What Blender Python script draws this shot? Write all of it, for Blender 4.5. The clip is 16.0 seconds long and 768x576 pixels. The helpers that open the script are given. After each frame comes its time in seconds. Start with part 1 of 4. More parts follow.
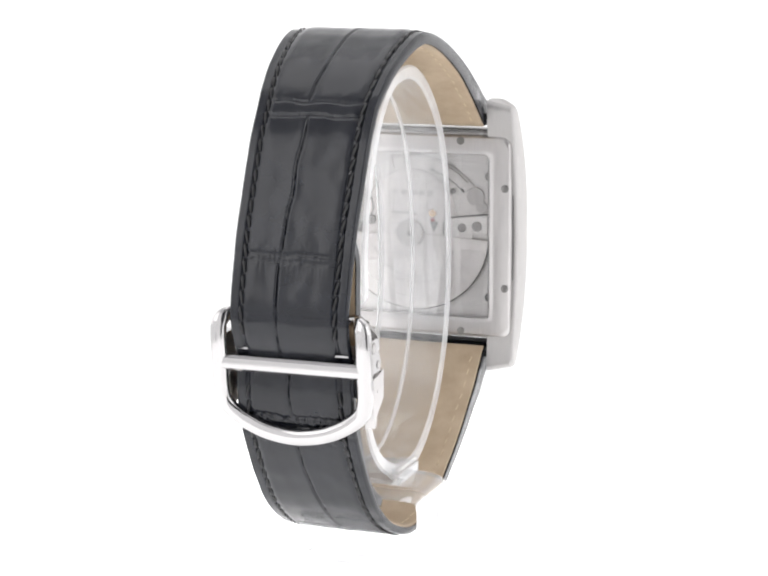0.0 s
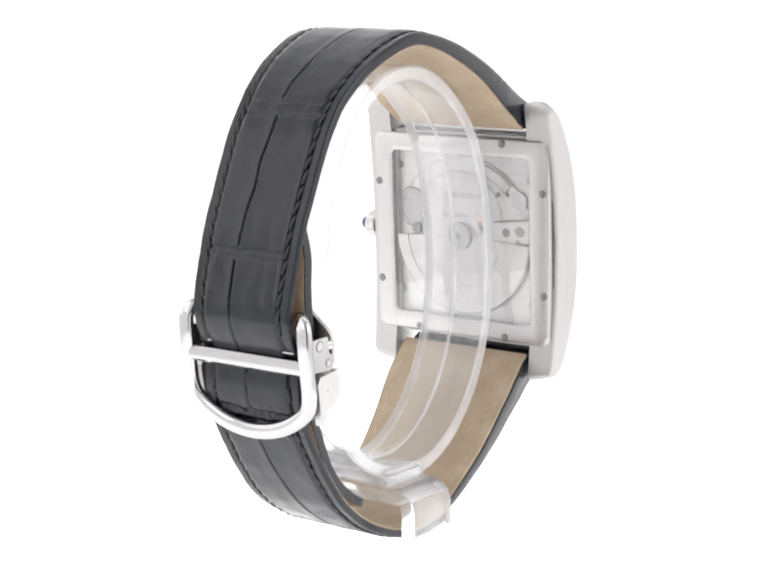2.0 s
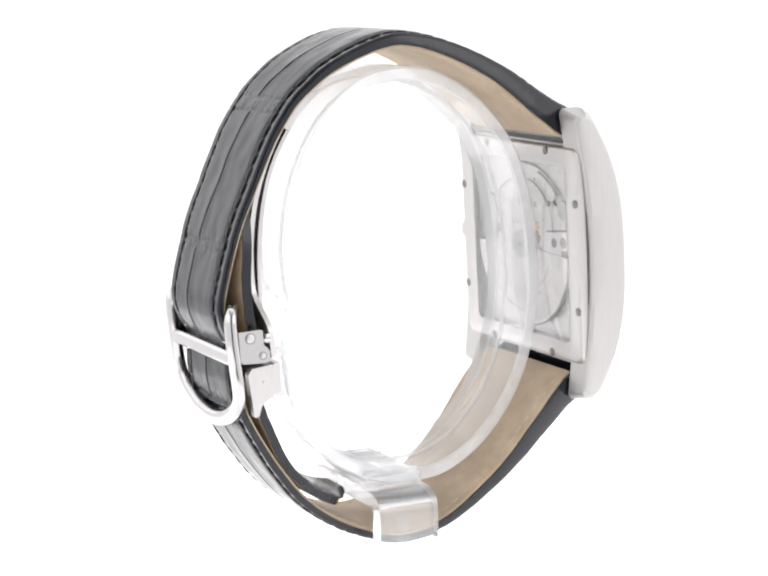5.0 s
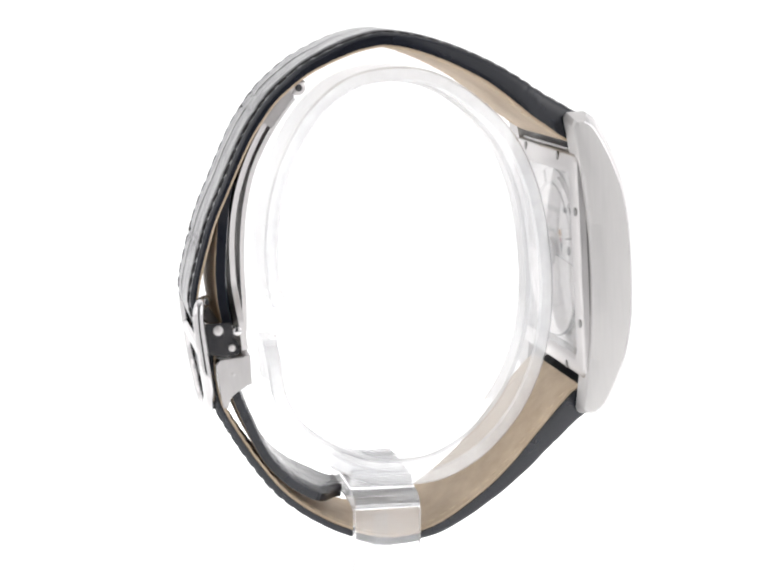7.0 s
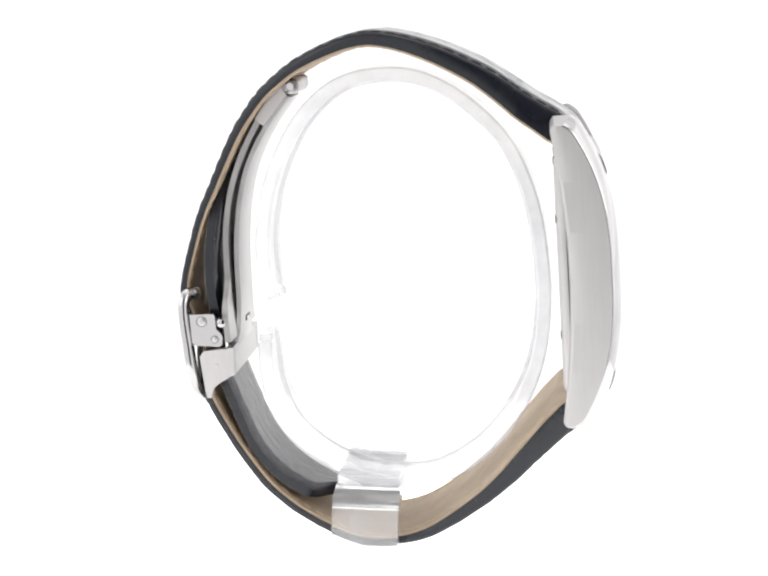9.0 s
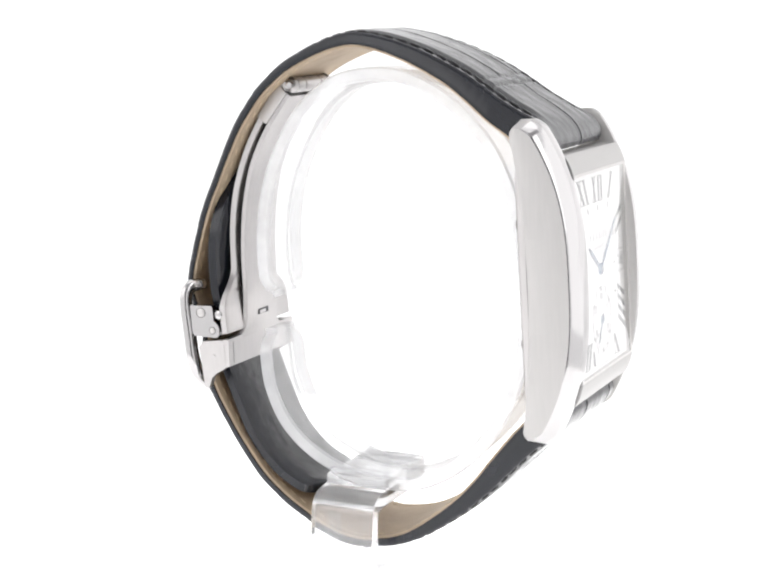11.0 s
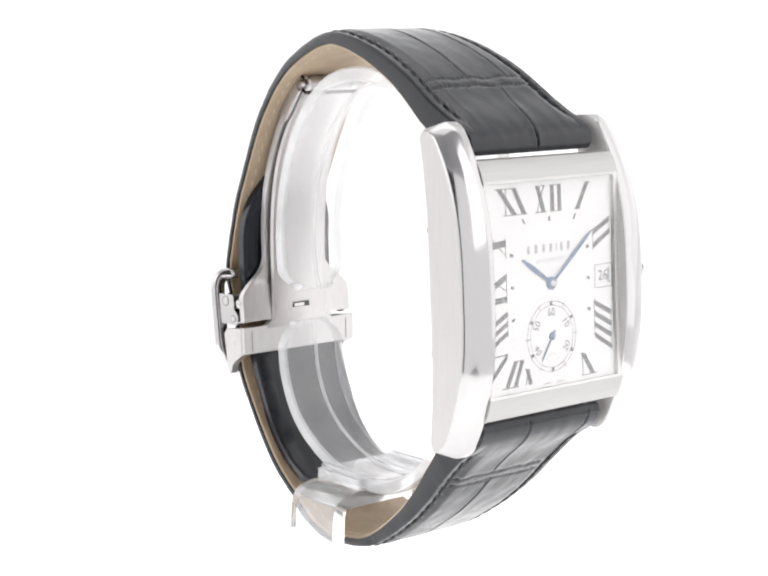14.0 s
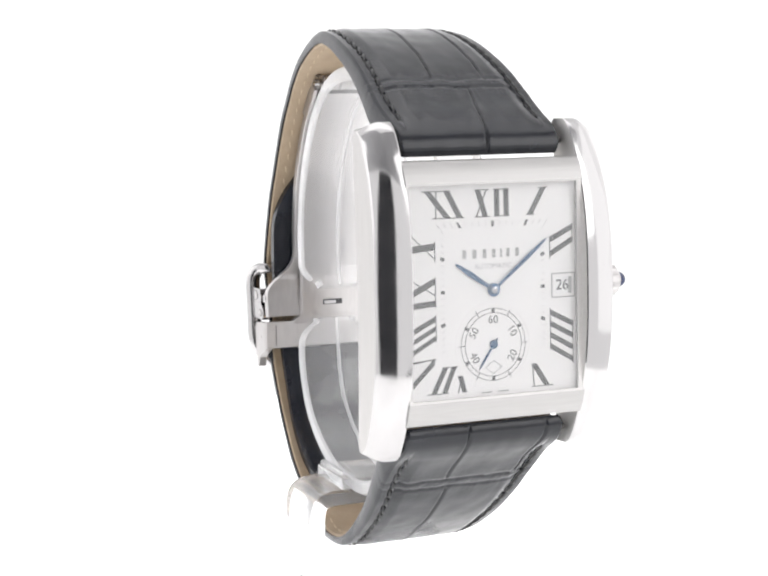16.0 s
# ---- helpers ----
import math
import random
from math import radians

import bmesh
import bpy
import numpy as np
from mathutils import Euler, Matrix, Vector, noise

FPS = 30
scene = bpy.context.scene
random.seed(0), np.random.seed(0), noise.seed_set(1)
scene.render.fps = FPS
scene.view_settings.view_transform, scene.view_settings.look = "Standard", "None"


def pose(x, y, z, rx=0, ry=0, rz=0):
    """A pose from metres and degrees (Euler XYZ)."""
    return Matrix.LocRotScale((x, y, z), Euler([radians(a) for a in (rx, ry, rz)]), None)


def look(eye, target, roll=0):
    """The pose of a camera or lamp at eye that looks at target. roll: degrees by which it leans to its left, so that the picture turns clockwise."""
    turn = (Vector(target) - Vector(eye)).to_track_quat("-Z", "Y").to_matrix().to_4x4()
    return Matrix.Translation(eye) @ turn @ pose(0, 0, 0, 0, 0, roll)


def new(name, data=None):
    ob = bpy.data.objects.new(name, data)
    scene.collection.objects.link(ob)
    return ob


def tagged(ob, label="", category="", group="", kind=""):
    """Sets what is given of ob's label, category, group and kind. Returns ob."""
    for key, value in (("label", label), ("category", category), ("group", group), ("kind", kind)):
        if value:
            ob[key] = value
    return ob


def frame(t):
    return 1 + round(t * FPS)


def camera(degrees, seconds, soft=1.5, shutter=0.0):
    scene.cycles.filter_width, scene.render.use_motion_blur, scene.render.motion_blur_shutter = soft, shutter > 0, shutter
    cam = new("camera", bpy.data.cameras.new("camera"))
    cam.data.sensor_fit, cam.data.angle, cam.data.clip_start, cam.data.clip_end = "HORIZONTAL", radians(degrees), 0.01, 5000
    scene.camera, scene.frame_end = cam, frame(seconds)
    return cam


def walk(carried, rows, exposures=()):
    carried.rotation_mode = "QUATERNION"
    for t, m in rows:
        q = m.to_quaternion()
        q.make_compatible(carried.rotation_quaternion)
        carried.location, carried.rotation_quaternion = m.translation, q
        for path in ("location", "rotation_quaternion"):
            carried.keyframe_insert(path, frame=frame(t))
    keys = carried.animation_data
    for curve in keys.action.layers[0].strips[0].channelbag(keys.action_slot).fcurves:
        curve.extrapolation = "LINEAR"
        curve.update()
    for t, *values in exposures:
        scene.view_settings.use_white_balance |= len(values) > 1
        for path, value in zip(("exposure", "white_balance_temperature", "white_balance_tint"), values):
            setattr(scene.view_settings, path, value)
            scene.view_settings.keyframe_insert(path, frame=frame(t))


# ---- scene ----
cam = camera(23.855, 16.0, soft=2.2)
LIFT = 0.0483          # height of the dial's centre over the table
EYE = (0.0, -0.25613, 0.03742 + LIFT)
AIM = (EYE[0] + 0.008563, EYE[1] + 0.986624, EYE[2] - 0.162788)
walk(cam, [(0, look(EYE, AIM, 0.705)), (16, look(EYE, AIM, 0.705))])

# the turntable's angle, degrees, by time
TURNS = [(0, 68.24), (0.5, 64.01), (1, 59.77), (1.5, 55.55), (2, 51.33), (2.5, 47.12), (3, 42.9), (3.5, 38.67), (4, 34.41), (6.5, 12.95), (7, 8.64), (7.5, 4.32), (8, 0), (8.5, -4.32), (9, -8.63), (11.5, -30.1), (12, -34.38), (12.5, -38.66), (13, -42.93), (13.5, -47.19), (14, -51.44), (14.5, -55.67), (15, -59.88), (15.5, -64.07), (16, -68.25)]
HUB = (0.03389, 0.00379)   # dial centre from the turntable's axis
YAW, TILT = 3.0, 4.289   # how the dial is turned and leans back


SKEW = 0.2                 # strap, clasp and stand stand a little askew to the case


def turned(a, z, lean, yaw):
    c, s = math.cos(radians(a)), math.sin(radians(a))
    return pose(c * HUB[0] - s * HUB[1], s * HUB[0] + c * HUB[1], z, -lean, 0, 90 + yaw + a)


# ---- light: a white photo tent, open towards a dim room behind the camera ----
world = bpy.data.worlds.new("tent_light")
scene.world = world
world.use_nodes = True
WN = world.node_tree
WN.nodes["Background"].inputs[0].default_value = (1.0, 0.992, 0.998, 1)
WN.nodes["Background"].inputs[1].default_value = 1.38


# unseen area lamps, added to brighten dial, leather and steel
def fill_lamp(eye, target, wide, high, watts):
    lamp = bpy.data.lights.new("fill_lamp", "AREA")
    lamp.shape, lamp.size, lamp.size_y, lamp.energy, lamp.color = "RECTANGLE", wide, high, watts, (1, 0.985, 0.985)
    new("fill_lamp", lamp).matrix_world = look(eye, target)


fill_lamp((0.05, 0.05, 0.65), (0, 0, 0.06), 0.6, 0.5, 0.8)
fill_lamp((-0.55, -0.42, 0.42), (0, 0, 0.06), 0.35, 0.6, 0.9)
fill_lamp((0.62, -0.36, 0.42), (0, 0, 0.06), 0.35, 0.6, 1.3)
fill_lamp((0.56, 0.2, 0.2), (0, 0, 0.06), 0.85, 0.6, 0.9)
fill_lamp((-0.6, 0.2, 0.25), (0, 0, 0.06), 0.85, 0.6, 1.1)
scene.view_settings.exposure = 0.0


# ---- materials ----
def principled(name, color, rough=0.5, metal=0.0, **more):
    m = bpy.data.materials.new(name)
    m.use_nodes = True
    b = m.node_tree.nodes["Principled BSDF"]
    b.inputs["Base Color"].default_value = (*color, 1)
    b.inputs["Roughness"].default_value = rough
    b.inputs["Metallic"].default_value = metal
    for k, v in more.items():
        b.inputs[k.replace("_", " ")].default_value = v
    return m, m.node_tree, b


def coords(nt, scale=(1, 1, 1)):
    tc, mp = nt.nodes.new("ShaderNodeTexCoord"), nt.nodes.new("ShaderNodeMapping")
    mp.inputs["Scale"].default_value = scale
    nt.links.new(tc.outputs["Object"], mp.inputs["Vector"])
    return mp.outputs["Vector"]


def noise_tex(nt, vec, scale, detail=4.0, rough=0.55):
    n = nt.nodes.new("ShaderNodeTexNoise")
    n.inputs["Scale"].default_value, n.inputs["Detail"].default_value, n.inputs["Roughness"].default_value = scale, detail, rough
    nt.links.new(vec, n.inputs["Vector"])
    return n.outputs["Fac"]


def ramp(nt, fac, stops):
    r = nt.nodes.new("ShaderNodeValToRGB")
    r.color_ramp.elements[0].position, r.color_ramp.elements[0].color = stops[0][0], (*stops[0][1], 1)
    r.color_ramp.elements[1].position, r.color_ramp.elements[1].color = stops[-1][0], (*stops[-1][1], 1)
    for p, c in stops[1:-1]:
        r.color_ramp.elements.new(p).color = (*c, 1)
    nt.links.new(fac, r.inputs["Fac"])
    return r.outputs["Color"]


def bump(nt, fac, bsdf, strength, dist):
    b = nt.nodes.new("ShaderNodeBump")
    b.inputs["Strength"].default_value, b.inputs["Distance"].default_value = strength, dist
    nt.links.new(fac, b.inputs["Height"])
    nt.links.new(b.outputs["Normal"], bsdf.inputs["Normal"])
    return b


def grey(v):
    return (v, v, v)


def leather_mat():
    m, nt, b = principled("black_alligator", (0.008, 0.009, 0.012), 0.3, Specular_IOR_Level=0.40)
    v = coords(nt)
    big, fine = noise_tex(nt, v, 160, 3), noise_tex(nt, v, 1500, 5, 0.6)
    nt.links.new(ramp(nt, big, [(0.3, (0.006, 0.007, 0.0105)), (0.7, (0.010, 0.0115, 0.017))]), b.inputs["Base Color"])
    nt.links.new(ramp(nt, noise_tex(nt, v, 420, 4), [(0.3, grey(0.13)), (0.75, grey(0.26))]), b.inputs["Roughness"])
    add = nt.nodes.new("ShaderNodeMath")
    add.operation = "MULTIPLY_ADD"
    add.inputs[1].default_value = 2.0
    nt.links.new(big, add.inputs[0])
    nt.links.new(fine, add.inputs[2])
    bump(nt, add.outputs[0], b, 0.3, 0.00004)
    return m


def lining_mat():
    m, nt, b = principled("tan_lining", (0.40, 0.31, 0.215), 0.62)
    v = coords(nt)
    nt.links.new(ramp(nt, noise_tex(nt, v, 190, 5, 0.65), [(0.25, (0.33, 0.252, 0.17)), (0.75, (0.47, 0.372, 0.265))]), b.inputs["Base Color"])
    bump(nt, noise_tex(nt, v, 2200, 4), b, 0.35, 0.00005)
    return m


def brushed_mat(name, color, scale, rough=0.42, depth=0.000004):
    m, nt, b = principled(name, color, rough, 1.0)
    f = noise_tex(nt, coords(nt, scale), 60, 3, 0.5)
    nt.links.new(ramp(nt, f, [(0.2, grey(rough - 0.04)), (0.8, grey(rough + 0.06))]), b.inputs["Roughness"])
    nt.links.new(ramp(nt, f, [(0.25, tuple(0.92 * c for c in color)), (0.75, tuple(1.02 * c for c in color))]), b.inputs["Base Color"])
    bump(nt, f, b, 0.12, depth)
    return m


def polished_mat():
    m, nt, b = principled("polished_steel", (0.47, 0.462, 0.464), 0.10, 1.0)
    v = coords(nt)
    nt.links.new(ramp(nt, noise_tex(nt, v, 500, 5), [(0.35, grey(0.09)), (0.8, grey(0.16))]), b.inputs["Roughness"])
    return m


def acrylic_mat(name, lo, hi, rough=0.04):
    """Clear acrylic: it lets light straight through and mirrors by Fresnel; a patchy white diffuse veil (lo to hi)
    imitates glare.
    """
    m, nt, b = principled(name, (0.74, 0.745, 0.755), 0.55)
    out, N = nt.nodes["Material Output"], nt.nodes
    clear, gloss, face, power, fres = N.new("ShaderNodeBsdfTransparent"), N.new("ShaderNodeBsdfGlossy"), N.new("ShaderNodeLayerWeight"), N.new("ShaderNodeMath"), N.new("ShaderNodeMath")
    clear.inputs["Color"].default_value = (0.99, 0.992, 0.995, 1)
    gloss.inputs["Roughness"].default_value = rough
    power.operation, power.inputs[1].default_value = "POWER", 4.0
    fres.operation, fres.inputs[1].default_value, fres.inputs[2].default_value = "MULTIPLY_ADD", 0.75, 0.04
    nt.links.new(face.outputs["Facing"], power.inputs[0])
    nt.links.new(power.outputs[0], fres.inputs[0])
    a, c = N.new("ShaderNodeMixShader"), N.new("ShaderNodeMixShader")
    v = coords(nt)
    bp = N.new("ShaderNodeBump")
    bp.inputs["Strength"].default_value, bp.inputs["Distance"].default_value = 0.3, 0.0001
    nt.links.new(noise_tex(nt, v, 130, 3), bp.inputs["Height"])
    nt.links.new(bp.outputs["Normal"], gloss.inputs["Normal"])
    nt.links.new(fres.outputs[0], a.inputs[0])
    nt.links.new(clear.outputs[0], a.inputs[1])
    nt.links.new(gloss.outputs[0], a.inputs[2])
    nt.links.new(ramp(nt, noise_tex(nt, v, 110, 5), [(0.3, grey(lo)), (0.7, grey(hi))]), c.inputs[0])
    nt.links.new(a.outputs[0], c.inputs[1])
    nt.links.new(b.outputs[0], c.inputs[2])
    nt.links.new(c.outputs[0], out.inputs["Surface"])
    return m


def cast_mat():
    """Thick cast acrylic: a refracting solid with faint scuffs; a little white haze imitates reflected light."""
    m, nt, b = principled("cast_acrylic", (0.985, 0.985, 0.99), 0.03, 0.0, IOR=1.49, Transmission_Weight=0.9)
    v = coords(nt)
    nt.links.new(ramp(nt, noise_tex(nt, v, 160, 5), [(0.35, grey(0.02)), (0.75, grey(0.10))]), b.inputs["Roughness"])
    bump(nt, noise_tex(nt, v, 130, 3), b, 0.2, 0.00008)
    return m


def glass_mat():
    m, nt, b = principled("sapphire_glass", (1, 1, 1), 0.0, 0.0, IOR=1.76, Transmission_Weight=1.0)
    return m


def dial_mat():
    m, nt, b = principled("silvered_dial", (0.80, 0.79, 0.775), 0.45, 0.0)
    v = coords(nt, (1, 1, 1))
    w = nt.nodes.new("ShaderNodeTexWave")
    w.wave_type, w.bands_direction = "BANDS", "DIAGONAL"
    w.inputs["Scale"].default_value, w.inputs["Distortion"].default_value, w.inputs["Detail"].default_value = 900, 6, 0
    w.inputs["Detail Scale"].default_value = 0.4
    nt.links.new(v, w.inputs["Vector"])
    nt.links.new(ramp(nt, noise_tex(nt, v, 300, 3), [(0.3, (0.86, 0.85, 0.845)), (0.7, (0.90, 0.89, 0.885))]), b.inputs["Base Color"])
    bump(nt, w.outputs["Fac"], b, 0.12, 0.00003)
    return m


def plain_mat(name, color, rough=0.5, metal=0.0, scale=400):
    m, nt, b = principled(name, color, rough, metal)
    nt.links.new(ramp(nt, noise_tex(nt, coords(nt), scale, 4), [(0.3, tuple(c * 0.88 for c in color)), (0.7, tuple(min(1, c * 1.08) for c in color))]), b.inputs["Base Color"])
    return m


def stripe_mat():
    m, nt, b = principled("striped_movement", (0.82, 0.80, 0.79), 0.4, 0.45)
    w = nt.nodes.new("ShaderNodeTexWave")
    w.wave_profile = "SAW"
    w.bands_direction = "Z"
    w.inputs["Scale"].default_value, w.inputs["Distortion"].default_value = 220, 0.3
    nt.links.new(coords(nt), w.inputs["Vector"])
    nt.links.new(ramp(nt, w.outputs["Fac"], [(0.0, grey(0.34)), (1.0, grey(0.5))]), b.inputs["Roughness"])
    nt.links.new(ramp(nt, w.outputs["Fac"], [(0.0, (0.80, 0.78, 0.772)), (0.35, (0.84, 0.82, 0.812)), (1.0, (0.87, 0.85, 0.845))]), b.inputs["Base Color"])
    bump(nt, w.outputs["Fac"], b, 0.12, 0.00003)
    return m


# white for the frosted edges and for the painted glint on the ridge
FROST_GLINT = acrylic_mat("frosted_edge_and_glint", 0.38, 0.6, 0.2)
LEATHER, LINING = leather_mat(), lining_mat()
BRUSHED = brushed_mat("brushed_steel", (0.51, 0.50, 0.495), (40, 40, 3), 0.58)
BRUSHED_BAR = brushed_mat("brushed_bezel", (0.42, 0.413, 0.409), (3, 40, 40), 0.44)
SATIN = brushed_mat("satin_steel", (0.52, 0.506, 0.503), (30, 30, 6), 0.38)
MATTE_RIM = brushed_mat("matte_rim", (0.66, 0.65, 0.64), (3, 40, 40), 0.62)
# the clip's stronger white veil imitates its highlights
CLIP = acrylic_mat("veiled_acrylic", 0.12, 0.26, 0.1)
CAST = cast_mat()
POLISHED, ACRYLIC, GLASS, DIAL, STRIPES = polished_mat(), acrylic_mat("clear_acrylic", 0.06, 0.12), glass_mat(), dial_mat(), stripe_mat()
INK = plain_mat("grey_black_print", (0.045, 0.045, 0.05), 0.45)
PALE_INK = plain_mat("grey_print", (0.40, 0.40, 0.40), 0.5)
FAINT_INK = plain_mat("faint_grey_print", (0.5, 0.5, 0.5), 0.5)
BLUE = plain_mat("blued_steel", (0.035, 0.10, 0.20), 0.22, 0.6)
SAPPHIRE = plain_mat("blue_cabochon", (0.02, 0.03, 0.09), 0.08)
RUBY = plain_mat("ruby_jewel", (0.48, 0.16, 0.18), 0.15)
BRASS = plain_mat("gilt_brass", (0.72, 0.50, 0.30), 0.25, 1.0)
THREAD = plain_mat("black_thread", (0.010, 0.010, 0.011), 0.38)
TAN_THREAD = plain_mat("cream_thread", (0.52, 0.42, 0.29), 0.7)
SHADED_STEEL = plain_mat("shaded_steel", (0.30, 0.29, 0.29), 0.4, 1.0)
MIST = plain_mat("soft_grey_steel", (0.60, 0.58, 0.575), 0.45, 0.5)
ROTOR = plain_mat("rotor_steel", (0.84, 0.81, 0.80), 0.45, 0.5)
DARK_STEEL = plain_mat("dark_steel", (0.22, 0.215, 0.21), 0.35, 1.0)
CARD_WHITE = plain_mat("white_card", (0.88, 0.88, 0.88), 0.6)
PAPER = plain_mat("white_sweep_paper", (0.93, 0.93, 0.93), 0.7, 0.0, 6)
OPAL = plain_mat("glowing_opal_acrylic", (0.9, 0.9, 0.9), 0.4, 0.0, 20)
# added glow that lifts the lower strap and the steel's undersides
OPAL.node_tree.nodes["Principled BSDF"].inputs["Emission Color"].default_value = (1, 0.995, 0.99, 1)
OPAL.node_tree.nodes["Principled BSDF"].inputs["Emission Strength"].default_value = 0.85
OVERHEAD_PANEL = plain_mat("pale_overhead_panel", (0.66, 0.66, 0.67), 0.8, 0.0, 3)
ROOM = plain_mat("dim_room", (0.045, 0.045, 0.05), 0.8, 0.0, 3)


# ---- mesh helpers (millimetres in, metres out; x to 3 o'clock, y into the wrist, z to 12 o'clock) ----
def part(name, bm, material, parent, label="", smooth=True, kind="", sharp=35):
    bmesh.ops.recalc_face_normals(bm, faces=bm.faces[:])
    bmesh.ops.scale(bm, vec=(0.001,) * 3, verts=bm.verts[:])
    for f in bm.faces:
        f.smooth = smooth
    if smooth:
        for e in bm.edges:
            if len(e.link_faces) == 2 and e.calc_face_angle(0) > radians(sharp):
                e.smooth = False
    me = bpy.data.meshes.new(name)
    bm.to_mesh(me)
    bm.free()
    me.materials.append(material)
    ob = new(name, me)
    ob.parent = parent
    return tagged(ob, label, kind=kind)


def again(ob, m, parent=None):
    """Another object on the same mesh, at the pose m."""
    o = new(ob.name.split(".")[0], ob.data)
    o.parent = parent or ob.parent
    o.matrix_basis = m
    return o


def spline(pts, step):
    """Even points along a smooth curve through pts."""
    p = [Vector(q) for q in pts]
    p = [2 * p[0] - p[1]] + p + [2 * p[-1] - p[-2]]
    fine = []
    for a, b, c, d in zip(p, p[1:], p[2:], p[3:]):
        for k in range(16):
            t = k / 16
            fine.append(0.5 * (2 * b + (c - a) * t + (2 * a - 5 * b + 4 * c - d) * t * t + (3 * b - a - 3 * c + d) * t ** 3))
    fine.append(p[-2])
    run = [0.0]
    for a, b in zip(fine, fine[1:]):
        run.append(run[-1] + (b - a).length)
    n = max(2, round(run[-1] / step))
    out, j = [], 0
    for i in range(n + 1):
        s = run[-1] * i / n
        while j < len(run) - 2 and run[j + 1] < s:
            j += 1
        k = (s - run[j]) / max(1e-9, run[j + 1] - run[j])
        out.append(fine[j].lerp(fine[j + 1], min(1, max(0, k))))
    return out, run[-1]


def lerp_table(table, s):
    for (a, x), (b, y) in zip(table, table[1:]):
        if s <= b:
            return x + (y - x) * max(0.0, (s - a) / (b - a))
    return table[-1][1]


def smooth_step(a, b, x):
    t = min(1, max(0, (x - a) / (b - a)))
    return t * t * (3 - 2 * t)


def bridge(bm, rings, closed=True, caps=True):
    vs = [[bm.verts.new(q) for q in r] for r in rings]
    n = len(vs[0])
    for a, b in zip(vs, vs[1:]):
        for i in range(n if closed else n - 1):
            j = (i + 1) % n
            bm.faces.new((a[i], a[j], b[j], b[i]))
    if caps:
        bm.faces.new(vs[0])
        bm.faces.new(vs[-1][::-1])
    return vs


def prism(bm, outline, a, b, put):
    """Extrude a 2D outline from a to b; put(p, q, w) gives the point."""
    return bridge(bm, [[put(p, q, w) for p, q in outline] for w in (a, b)])


def bevel(bm, width, segments=2, angle=30):
    edges = [e for e in bm.edges if len(e.link_faces) == 2 and e.calc_face_angle(0) > radians(angle)]
    bmesh.ops.recalc_face_normals(bm, faces=bm.faces[:])
    bmesh.ops.bevel(bm, geom=edges, offset=width, segments=segments, affect="EDGES", profile=0.5, clamp_overlap=True)


def box(bm, x0, x1, y0, y1, z0, z1):
    return prism(bm, [(x0, z0), (x1, z0), (x1, z1), (x0, z1)], y0, y1, lambda p, q, w: (p, w, q))


def turned_rod(bm, profile, at, axis="y", seg=24):
    """A solid of revolution: profile of (along, radius)."""
    rings = []
    for h, r in profile:
        ring = []
        for i in range(seg):
            a = 2 * math.pi * i / seg
            c, s = r * math.cos(a), r * math.sin(a)
            ring.append({"y": (at[0] + c, at[1] + h, at[2] + s), "x": (at[0] + h, at[1] + c, at[2] + s), "z": (at[0] + c, at[1] + s, at[2] + h)}[axis])
        rings.append(ring)
    bridge(bm, rings)


def rounded_rect(hx, hz, r, seg=6, cx=0, cz=0):
    out = []
    for k, (sx, sz) in enumerate(((1, 1), (-1, 1), (-1, -1), (1, -1))):
        for i in range(seg + 1):
            a = math.pi / 2 * (k + i / seg)
            out.append((cx + sx * (hx - r) + r * math.cos(a), cz + sz * (hz - r) + r * math.sin(a)))
    return out


def frame_ring(bm, outer, inner, y0, y1):
    """A flat frame between two outlines of equal count."""
    rings = [[(x, y0, z) for x, z in outer], [(x, y0, z) for x, z in inner], [(x, y1, z) for x, z in inner], [(x, y1, z) for x, z in outer]]
    rings.append(rings[0])
    n = len(outer)
    vs = [[bm.verts.new(q) for q in r] for r in rings[:4]]
    vs.append(vs[0])
    for a, b in zip(vs, vs[1:]):
        for i in range(n):
            j = (i + 1) % n
            bm.faces.new((a[i], a[j], b[j], b[i]))


def shift(y):
    """The strap's middle line, a little askew behind the case."""
    return math.tan(radians(SKEW)) * y - 0.25 * (1 - smooth_step(3, 22, y))


def seat(y, z):
    """The strap's drawn curve, brought to its place round the stand."""
    return (0.9829 * y + 0.0058 * z - 0.11, 0.9817 * z - 0.0056 * y + 0.12)


